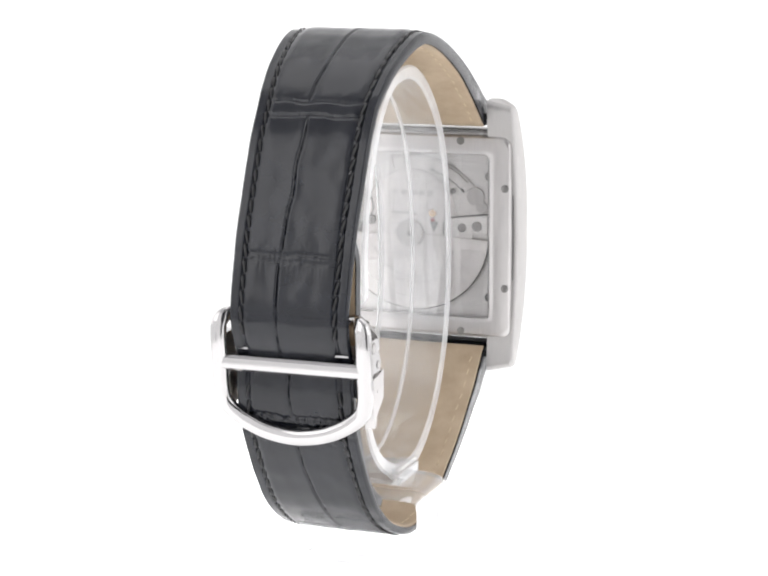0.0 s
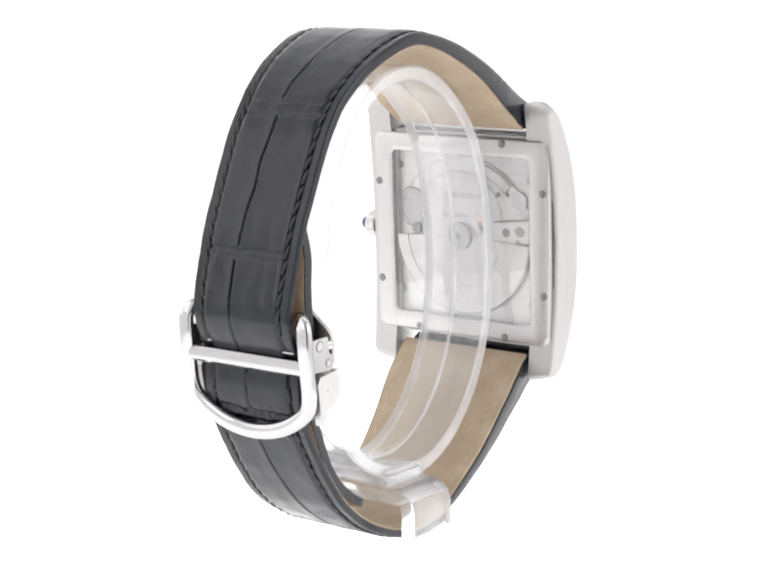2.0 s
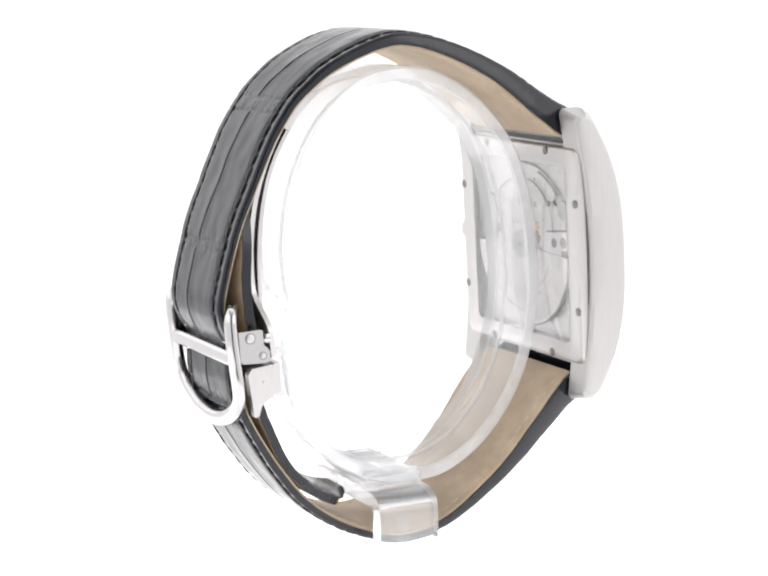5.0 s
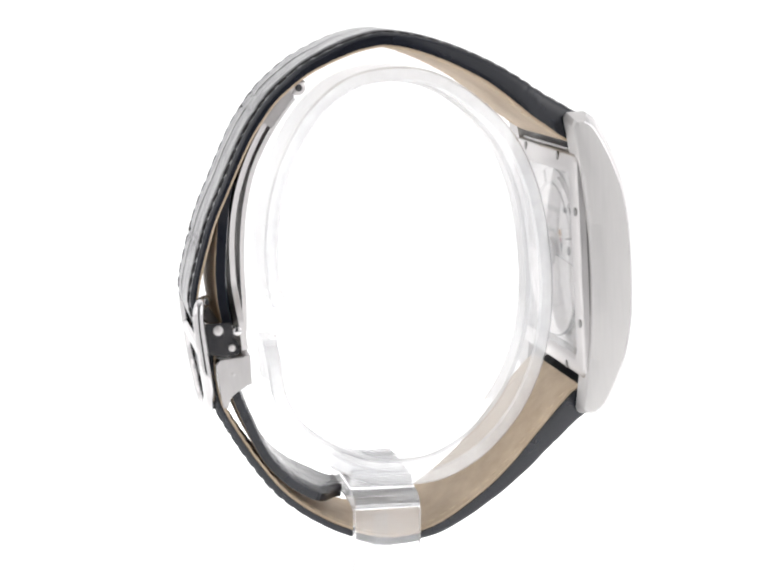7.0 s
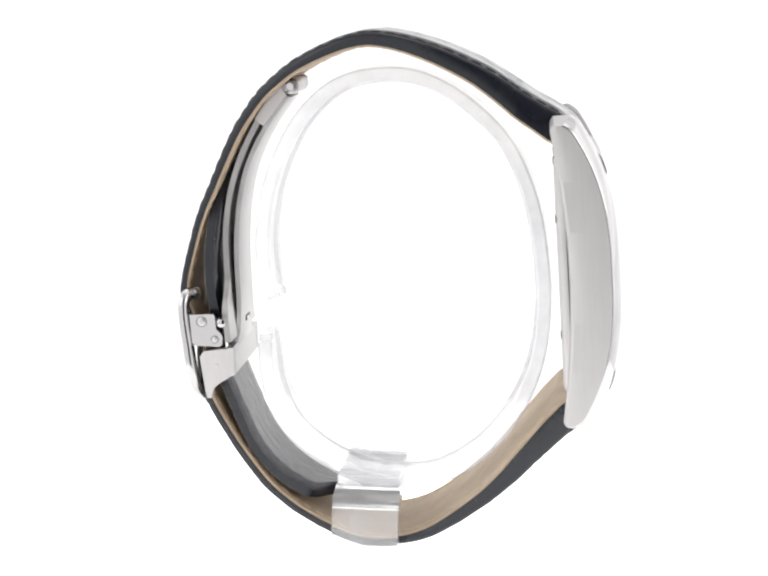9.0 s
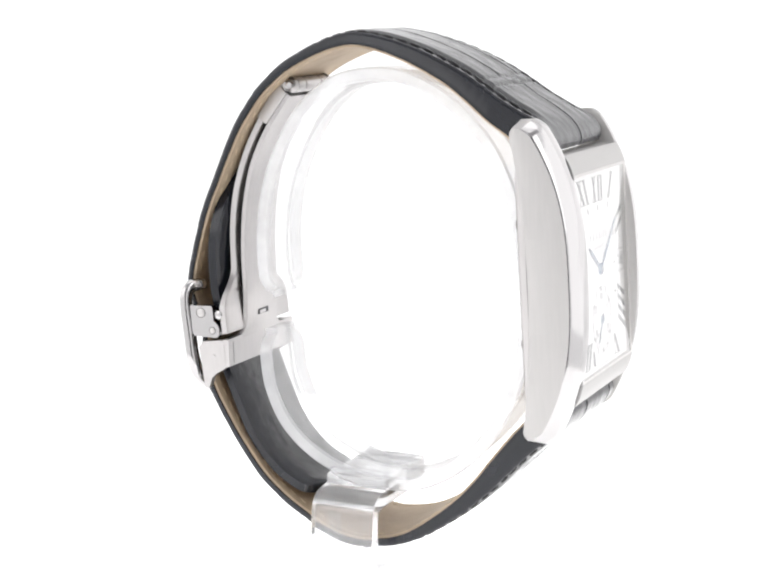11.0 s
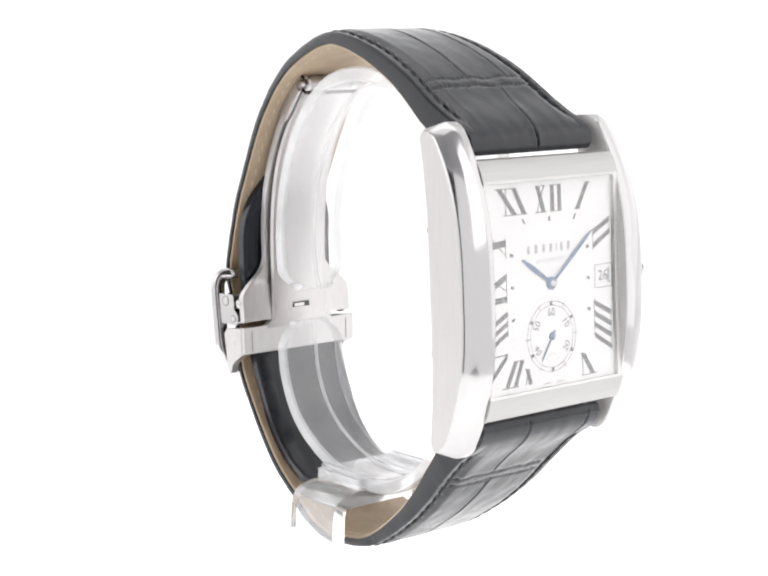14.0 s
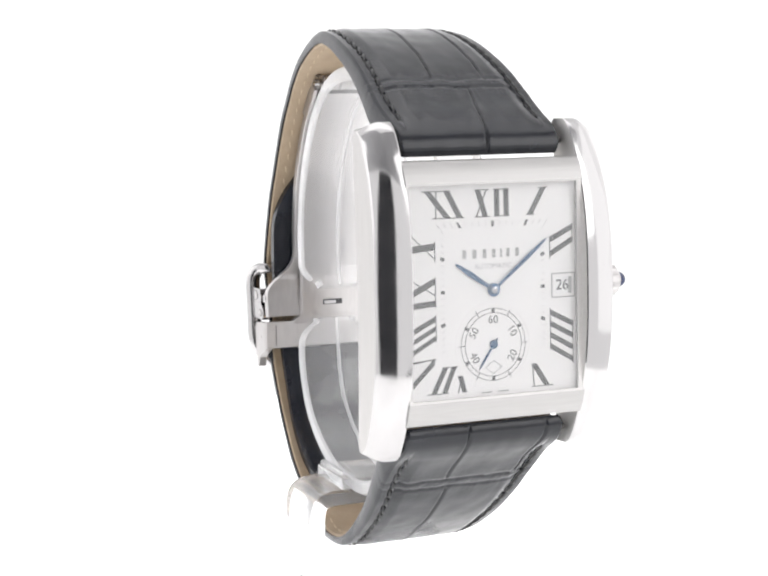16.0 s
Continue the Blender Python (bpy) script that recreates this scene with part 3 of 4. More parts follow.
def movement():
    bm = bmesh.new()
    prism(bm, rounded_rect(12.6, 13.1, 0.8, 5), 2.2, 5.3, lambda p, q, w: (p, w, q))
    mv = part("movement", bm, STRIPES, watch, "striped rhodium movement seen through the back", sharp=25)

    def disc(name, x, z, r, y0, y1, mat, label="", parent=mv, seg=32):
        bm = bmesh.new()
        turned_rod(bm, [(y0, r), (y1 - 0.06, r), (y1, r - 0.08)], (x, 0, z), "y", seg)
        return part(name, bm, mat, parent, label, sharp=25)

    disc("base_plate", 0, 0, 12.45, 5.3, 5.45, plain_mat("rhodium_plate", (0.74, 0.72, 0.71), 0.4, 0.75), "round rhodium plate")
    # half-round rotor: rim and web
    def sector(name, r0, r1, a0, a1, y0, y1, mat, parent, label="", cx=0.0, cz=0.0):
        bm = bmesh.new()
        arc = [radians(a0 + (a1 - a0) * k / 40) for k in range(41)]
        out = [(cx + r1 * math.cos(a), cz + r1 * math.sin(a)) for a in arc] + [(cx + r0 * math.cos(a), cz + r0 * math.sin(a)) for a in reversed(arc)]
        prism(bm, out, y0, y1, lambda p, q, w: (p, w, q))
        bevel(bm, 0.07, 1, 50)
        return part(name, bm, mat, parent, label, sharp=25)

    rotor = sector("rotor", 2.0, 12.1, 183, 357, 5.95, 6.3, ROTOR, mv, "half-round winding rotor with engraved rim")
    sector("rotor_rim", 10.2, 12.1, 183, 357, 6.3, 6.5, ROTOR, rotor)
    sector("rotor_edge", 12.1, 12.32, 183, 357, 5.9, 6.3, DARK_STEEL, rotor, "shaded edge of the rotor")
    sector("rotor_step", 6.9, 7.05, 200, 340, 6.29, 6.34, MIST, rotor, "fine turned line on the rotor")
    disc("rotor_hub", 0.6, 0, 2.15, 5.95, 6.5, MIST, "round grey rotor hub", rotor)
    disc("hub_screw", 0.6, 0, 0.45, 6.5, 6.6, DARK_STEEL, "", rotor, 20)
    # large round bridge in the upper half and the train bridge beside it
    disc("movement_bridge", 0.6, 2.6, 7.4, 5.42, 5.62, ROTOR, "pale rounded bridge", mv, 56)
    sector("bridge_rim", 7.4, 7.55, 25, 150, 5.42, 5.66, MIST, mv, "", 0.6, 2.6)
    sector("barrel_arc", 10.4, 12.2, 42, 72, 5.45, 5.75, STRIPES, mv, "")
    # a raised, curved spring at the rim, outlined by its shaded edge
    sector("spring_bar", 10.6, 12.0, 108, 136, 5.45, 6.0, ROTOR, mv, "curved raised spring")
    sector("spring_shadow", 10.35, 10.6, 104, 140, 5.45, 5.7, DARK_STEEL, mv, "")
    sector("plate_edge", 12.25, 12.45, 10, 172, 5.45, 5.62, MIST, mv, "rim of the round plate")
    # the open place of the balance, with its grey floor and dark horns
    sector("balance_well", 0.0, 2.9, 0, 360, 5.44, 5.5, MIST, mv, "grey well of the balance", 9.9, 3.9)
    sector("balance_rim", 2.9, 3.15, 70, 290, 5.44, 5.72, SHADED_STEEL, mv, "dark rim of the balance", 9.9, 3.9)
    sector("balance_wheel", 2.0, 2.3, 0, 359, 5.6, 5.75, SATIN, mv, "steel balance rim", 9.9, 3.9)
    disc("balance_cock", 8.9, 0.5, 0.9, 5.5, 5.8, DARK_STEEL, "", mv, 24)
    # winding bridge towards nine o'clock: a plate with two rounded steps
    bm = bmesh.new()
    plate = [(-11.9, 3.3), (-5.6, 2.5), (-5.0, 1.9), (-4.9, -0.2), (-5.5, -0.9), (-9.4, -0.5), (-9.6, 0.2), (-11.9, 0.5)]
    prism(bm, plate, 5.45, 6.0, lambda p, q, w: (p, w, q))
    bevel(bm, 0.15, 2, 30)
    part("winding_bridge", bm, STRIPES, mv, "pale winding bridge", sharp=25)
    for (ax, az), (bx, bz) in (((-11.9, 3.45), (-5.5, 2.65)), ((-5.3, -1.05), (-9.4, -0.65)), ((-4.75, 1.8), (-4.7, -0.3))):
        bm = bmesh.new()
        d = Vector((bx - ax, bz - az)).normalized() * 0.09
        prism(bm, [(ax - d.y, az + d.x), (ax + d.y, az - d.x), (bx + d.y, bz - d.x), (bx - d.y, bz + d.x)], 5.45, 5.75, lambda p, q, w: (p, w, q))
        part("bridge_joint", bm, DARK_STEEL, mv)
    for x, z, r in ((-9.9, 6.2, 1.5), (-10.9, 4.5, 1.0)):
        bm = bmesh.new()
        pts = []
        for i in range(48):
            a = 2 * math.pi * i / 48
            rr = r if i % 2 else r - 0.18
            pts.append((x + rr * math.cos(a), z + rr * math.sin(a)))
        prism(bm, pts, 5.4, 5.75, lambda p, q, w: (p, w, q))
        part("gear_wheel", bm, SATIN, mv, "toothed steel wheel")
    disc("gilt_wheel", -2.9, 3.2, 0.6, 5.6, 5.8, BRASS, "gilt wheel", mv, 20)
    disc("jewel", -2.9, 2.1, 0.4, 5.6, 5.72, RUBY, "ruby bearing jewel", mv, 16)
    disc("jewel", 7.1, 1.8, 0.5, 5.5, 5.72, RUBY, "ruby bearing jewel", mv, 16)
    bm = bmesh.new()
    prism(bm, [(-2.5, 2.0), (-3.9, 1.8), (-3.1, 0.2)], 5.6, 5.72, lambda p, q, w: (p, w, q))
    part("bridge_notch", bm, DARK_STEEL, mv, "dark notch beside the hub")
    for x, z, r in ((-7.8, 1.2, 0.7), (-10.2, 1.5, 0.8), (-6.3, 6.9, 0.4), (7.15, 1.8, 0.75)):
        disc("movement_screw", x, z, r, 5.7, 6.08, SHADED_STEEL, "", mv, 20)
    for x, z in ((12.2, 10.4), (-12.1, 9.4), (12.2, -9.6), (-12.1, -9.8)):
        disc("holding_screw", x, z, 0.75, 5.3, 5.6, DARK_STEEL, "", mv, 20)
    # engraved lines, too small to read
    for z, xs, h in ((6.35, (3.2, 1.7, 0.2, -1.2, -2.6), 0.42), (3.1, (3.4, 2.3, 1.2, 0.2), 0.24)):
        for x in xs:
            bm = bmesh.new()
            box(bm, x - 0.46, x + 0.46, 5.61, 5.65, z - h, z + h)
            part("engraving", bm, MIST, mv)
    for k in range(11):
        a = radians(-122 + 6.4 * k)
        bm = bmesh.new()
        box(bm, -0.3, 0.3, 6.3, 6.33, -0.12, 0.12)
        bmesh.ops.rotate(bm, verts=bm.verts[:], cent=(0, 0, 0), matrix=Matrix.Rotation(-(a + math.pi / 2), 3, "Y"))
        bmesh.ops.translate(bm, verts=bm.verts[:], vec=(7.9 * math.cos(a), 0, 7.9 * math.sin(a)))
        part("engraving", bm, MIST, rotor)


def crown():
    bm = bmesh.new()
    rings = []
    for h, r, flute in ((16.5, 1.2, 0), (17.6, 1.2, 0), (17.62, 2.05, 0.12), (18.0, 2.3, 0.2), (19.2, 2.15, 0.2), (19.7, 1.6, 0.1), (20.0, 1.15, 0)):
        rings.append([(h, 3.4 + (r - flute * (k % 2)) * math.cos(2 * math.pi * k / 32), (r - flute * (k % 2)) * math.sin(2 * math.pi * k / 32)) for k in range(32)])
    bridge(bm, rings)
    ob = part("crown", bm, SATIN, watch, "fluted steel crown set with a blue cabochon", sharp=40)
    bm = bmesh.new()
    turned_rod(bm, [(19.8, 1.15), (20.3, 1.1), (20.8, 0.85), (21.1, 0.5), (21.25, 0.15)], (0, 3.4, 0), "x", 24)
    part("cabochon", bm, SAPPHIRE, ob, "dark blue cabochon")


# ---- dial ----
Y_DIAL = 0.75


def flat(bm, pts, y0=Y_DIAL - 0.03, y1=Y_DIAL + 0.02):
    prism(bm, pts, y0, y1, lambda p, q, w: (p, w, q))


def bar(bm, x0, z0, x1, z1, w, **kw):
    d = Vector((x1 - x0, z1 - z0)).normalized() * (w / 2)
    flat(bm, [(x0 - d.y, z0 + d.x), (x0 + d.y, z0 - d.x), (x1 + d.y, z1 - d.x), (x1 - d.y, z1 + d.x)], **kw)


def stroke(bm, lo, hi, w, horizontal=True):
    """A numeral's stroke with ends cut along the numeral's edges."""
    (x0, z0), (x1, z1) = lo, hi
    if horizontal:
        flat(bm, [(x0 - w / 2, z0), (x0 + w / 2, z0), (x1 + w / 2, z1), (x1 - w / 2, z1)])
    else:
        flat(bm, [(x0, z0 - w / 2), (x1, z1 - w / 2), (x1, z1 + w / 2), (x0, z0 + w / 2)])


def lettering(name, body, size, x, z, mat, parent, label="", turn=0, y=None):
    cu = bpy.data.curves.new(name, "FONT")
    cu.body, cu.size, cu.align_x, cu.align_y, cu.extrude = body, size * 0.001, "CENTER", "CENTER", 0.00001
    tmp = bpy.data.objects.new(name, cu)
    me = bpy.data.meshes.new_from_object(tmp)
    bpy.data.objects.remove(tmp)
    bpy.data.curves.remove(cu)
    me.materials.clear()
    me.materials.append(mat)
    ob = new(name, me)
    ob.parent = parent
    ob.matrix_basis = pose(x * 0.001, (Y_DIAL - 0.02 if y is None else y) * 0.001, z * 0.001, 90, 0, 0) @ pose(0, 0, 0, 0, 0, turn)
    return tagged(ob, label)


def dial():
    bm = bmesh.new()
    prism(bm, rounded_rect(11.97, 13.42, 0.1, 2), Y_DIAL, 1.7, lambda p, q, w: (p, w, q))
    d = part("dial", bm, DIAL, watch, "silvered guilloche dial with black roman numerals", sharp=20)

    def numeral(name, strokes, thin=(), serifs=()):
        bm = bmesh.new()
        for s in strokes:
            stroke(bm, *s)
        for s in thin:
            stroke(bm, *s)
        for s in serifs:
            bar(bm, *s)
        part(name, bm, INK, d)

    T, B = 12.75, 9.25   # top numerals between these heights
    numeral("numeral_xii", [((-1.0, B), (-2.1, T), 0.75), ((0.65, B), (0.62, T), 0.72), ((2.0, B), (1.95, T), 0.72)], [((-2.3, B), (-0.85, T), 0.18)],
            [(-2.55, T - 0.06, -0.5, T - 0.06, 0.12), (-2.6, B + 0.06, -0.4, B + 0.06, 0.12), (0.15, T - 0.06, 2.4, T - 0.06, 0.12), (0.15, B + 0.06, 2.45, B + 0.06, 0.12)])
    numeral("numeral_xi", [((-6.3, B), (-9.2, T), 0.9), ((-4.6, B), (-6.5, T), 0.85)], [((-8.0, B), (-7.9, T), 0.16)],
            [(-10.0, T - 0.06, -5.9, T - 0.06, 0.12), (-8.5, B + 0.06, -4.0, B + 0.06, 0.12)])
    numeral("numeral_i", [((5.35, B), (7.4, T), 0.8)], [], [(6.6, T - 0.06, 8.0, T - 0.06, 0.12), (4.8, B + 0.06, 6.1, B + 0.06, 0.12)])
    R0, R1 = 8.2, 11.65  # right-hand numerals
    numeral("numeral_ii", [((R0, 5.95), (R1, 7.55), 0.75, False), ((R0, 4.1), (R1, 5.95), 0.75, False)], [], [(R0 + 0.06, 3.5, R0 + 0.06, 6.4, 0.12), (R1 - 0.06, 5.4, R1 - 0.06, 8.0, 0.12)])
    numeral("numeral_iiii", [((R0, -3.35 - 1.45 * k), (R1, -5.05 - 1.55 * k), 0.72, False) for k in range(4)], [], [(R0 + 0.06, -2.8, R0 + 0.06, -8.2, 0.12), (R1 - 0.06, -4.5, R1 - 0.06, -10.2, 0.12)])
    L0, L1 = -11.5, -8.15  # left-hand numerals
    numeral("numeral_x", [((L0, 5.55), (L1, 5.85), 0.85, False)], [((L0, 7.3), (L1, 4.2), 0.15, False)], [(L1 - 0.06, 3.9, L1 - 0.06, 6.5, 0.12)])
    numeral("numeral_ix", [((L0, 0.0), (L1, 1.6), 0.85, False), ((L0, -1.5), (L1, -1.25), 0.75, False)], [((L0, 1.7), (L1, -0.3), 0.15, False)], [(L1 - 0.06, -1.8, L1 - 0.06, 2.0, 0.12)])
    numeral("numeral_viii", [((L0, -4.75), (L1, -3.15), 0.7, False), ((L0, -6.05), (L1, -4.35), 0.62, False), ((L0, -7.35), (L1, -5.55), 0.62, False)], [],
            [(L0 + 0.06, -4.2, L0 + 0.06, -7.9, 0.12), (L1 - 0.06, -2.7, L1 - 0.06, -6.1, 0.12)])
    numeral("numeral_vii", [((L0, -11.4), (L1 - 0.3, -8.55), 0.85, False)], [((L0, -8.6), (-9.9, -8.45), 0.15, False)], [(L0, -8.5, L1 - 0.1, -8.3, 0.14)])
    T, B = -9.35, -12.75
    numeral("numeral_vi", [((-8.7, B), (-6.9, T), 0.75), ((-7.2, B), (-5.7, T), 0.7), ((-4.3, B), (-4.9, -10.6), 0.7)], [((-5.2, B), (-4.7, -10.6), 0.15)],
            [(-9.5, B + 0.06, -6.5, B + 0.06, 0.12), (-7.4, T - 0.06, -5.2, T - 0.06, 0.12)])
    numeral("numeral_v", [((7.7, B - 0.1), (5.75, T - 0.5), 0.85)], [((5.75, B - 0.1), (5.55, T - 0.5), 0.14)], [(5.4, B - 0.04, 8.6, B - 0.04, 0.12)])
    # minute track: a rectangle of blocks and fine ticks
    for x, z in ((-4.8, 8.35), (0, 8.4), (4.8, 8.35)):
        bm = bmesh.new()
        k = 0.3 * (x / 4.8)
        flat(bm, [(x - 0.17 - k * 0.6, z - 0.36), (x + 0.17 - k * 0.6, z - 0.36), (x + 0.17 + k * 0.6, z + 0.36), (x - 0.17 + k * 0.6, z + 0.36)] if x >= 0 else
             [(x - 0.17 + 0.2, z - 0.36), (x + 0.17 + 0.2, z - 0.36), (x + 0.17 - 0.2, z + 0.36), (x - 0.17 - 0.2, z + 0.36)])
        part("minute_block", bm, INK, d)
    for side in (-1, 1):
        for z in (4.2, 0.05, -4.1):
            bm = bmesh.new()
            bar(bm, side * 6.9, z * 0.97, side * 7.45, z * 1.03, 0.42)
            part("minute_block", bm, INK, d)
    bm = bmesh.new()
    for k in range(-9, 10):
        if k % 5 and abs(k) < 9:
            x = 0.96 * k
            bar(bm, x * 0.98, 8.1, x * 1.04, 8.65, 0.07)
    for side in (-1, 1):
        for k in range(-9, 10):
            z = 0.05 + 0.83 * k
            if k % 5:
                bar(bm, side * 6.95, z * 0.98, side * 7.4, z * 1.03, 0.07)
    part("minute_ticks", bm, FAINT_INK, d)
    # fine relief lines of the dial's border and middle
    bm = bmesh.new()
    for k in range(5):
        o = rounded_rect(11.85 - 0.14 * k, 13.3 - 0.14 * k, 0.05, 1)
        i = rounded_rect(11.79 - 0.14 * k, 13.24 - 0.14 * k, 0.05, 1)
        frame_ring(bm, o, i, Y_DIAL - 0.025, Y_DIAL + 0.02)
    part("border_relief", bm, DIAL, d, "fine silvered border lines")
    # small seconds
    cx, cz = -0.1, -6.95
    bm = bmesh.new()
    circle = lambda r, n=64: [(cx + r * math.cos(2 * math.pi * i / n), cz + r * math.sin(2 * math.pi * i / n)) for i in range(n)]
    frame_ring(bm, circle(5.45), circle(5.15), Y_DIAL - 0.06, Y_DIAL + 0.02)
    sub = part("small_seconds", bm, DIAL, d, "sunken small seconds ring", sharp=20)
    for r in (4.05, 4.6):
        bm = bmesh.new()
        frame_ring(bm, circle(r + 0.035), circle(r - 0.035), Y_DIAL - 0.025, Y_DIAL + 0.02)
        part("seconds_circle", bm, INK, sub)
    for k in range(12):
        a = radians(90 - 30 * k)
        c, s = math.cos(a), math.sin(a)
        bm = bmesh.new()
        heavy = k % 2 == 0
        bar(bm, cx + 4.0 * c, cz + 4.0 * s, cx + (4.65 if heavy else 5.0) * c, cz + (4.65 if heavy else 5.0) * s, 0.42 if heavy else 0.09)
        part("seconds_mark", bm, INK, sub)
    for k, text in ((0, "60"), (2, "10"), (4, "20"), (8, "40"), (10, "50")):
        a = radians(90 - 30 * k)
        lettering("seconds_numeral", text, 1.45, cx + 3.15 * math.cos(a), cz + 3.15 * math.sin(a), INK, sub, turn=(-60 if k == 2 else 60 if k == 10 else 60 if k == 4 else -60 if k == 8 else 0))
    bm = bmesh.new()
    frame_ring(bm, [(cx + 1.25, cz - 2.9), (cx, cz - 2.0), (cx - 1.25, cz - 2.9), (cx, cz - 3.8)], [(cx + 1.1, cz - 2.9), (cx, cz - 2.11), (cx - 1.1, cz - 2.9), (cx, cz - 3.69)], Y_DIAL - 0.02, Y_DIAL + 0.02)
    part("emblem", bm, PALE_INK, sub, "small lozenge emblem")
    # maker's mark, plain strokes; the word below
    x = -4.6
    for w in (1.25, 1.3, 1.2, 1.1, 0.6, 1.1, 1.2):
        bm = bmesh.new()
        bar(bm, x + w * 0.42, 4.1, x + w * 0.42, 5.2, w * 0.42)
        part("maker_mark", bm, PALE_INK, d, "plain printed bar of the maker's mark")
        x += w + 0.17
    lettering("dial_word", "AUTOMATIC", 0.92, 0, 3.0, FAINT_INK, d, "small printed word")
    for x in (-1.9, 0.5):
        bm = bmesh.new()
        bar(bm, x, -13.0, x + 1.5, -13.0, 0.16)
        part("fine_print", bm, PALE_INK, d)
    # date
    bm = bmesh.new()
    frame_ring(bm, rounded_rect(1.75, 1.6, 0.08, 2, 10.2, 0.05), rounded_rect(1.6, 1.45, 0.05, 2, 10.2, 0.05), Y_DIAL - 0.06, Y_DIAL + 0.02)
    win = part("date_window", bm, PALE_INK, d, "framed date window")
    bm = bmesh.new()
    prism(bm, rounded_rect(1.28, 1.1, 0.04, 2, 10.15, 0.05), Y_DIAL - 0.012, Y_DIAL + 0.02, lambda p, q, w: (p, w, q))
    part("date_disc", bm, CARD_WHITE, win)
    # the opening's shade, painted as a grey bar beside the number
    bm = bmesh.new()
    bar(bm, 11.2, 1.1, 11.2, -1.05, 0.5)
    part("date_shade", bm, PALE_INK, win, "shade at the side of the date opening, drawn as a grey bar")
    lettering("date_number", "26", 1.95, 10.05, 0.05, INK, win, y=Y_DIAL - 0.03)

    # hands
    def hand(name, ax, az, bx, bz, w, tail, y, boss, parent=d, label="blued steel sword hand"):
        bm = bmesh.new()
        v = Vector((bx - ax, bz - az))
        L = v.length
        e = v / L
        n = Vector((-e.y, e.x))
        o = Vector((ax, az))
        P = lambda s, t: tuple(o + e * s + n * t)
        out = [P(-tail, 0.12), P(0.3, w * 0.6), P(L * 0.62, w), P(L * 0.93, w * 0.55), P(L, 0.02), P(L * 0.93, -w * 0.55), P(L * 0.62, -w), P(0.3, -w * 0.6), P(-tail, -0.12)]
        prism(bm, out, y - 0.06, y + 0.06, lambda p, q, w_: (p, w_, q))
        ob = part(name, bm, BLUE, parent, label, sharp=20)
        bm = bmesh.new()
        turned_rod(bm, [(y + 0.15, boss), (y - 0.08, boss), (y - 0.16, boss * 0.8), (y - 0.16, boss * 0.3)], (ax, 0, az), "y", 24)
        part("hand_boss", bm, BLUE, ob)
        return ob

    hand("hour_hand", 0, 0, -5.45, 3.55, 0.34, 0.6, 0.64, 0.85)
    m = hand("minute_hand", 0, 0, 7.75, 6.25, 0.26, 0.6, 0.54, 0.72)
    bm = bmesh.new()
    turned_rod(bm, [(0.5, 0.42), (0.32, 0.42), (0.28, 0.25)], (0, 0, 0), "y", 16)
    part("centre_pin", bm, POLISHED, m)
    hand("seconds_hand", cx, cz, cx - 2.15, cz - 3.1, 0.17, 0.9, 0.66, 0.55, sub, "small blued seconds hand")


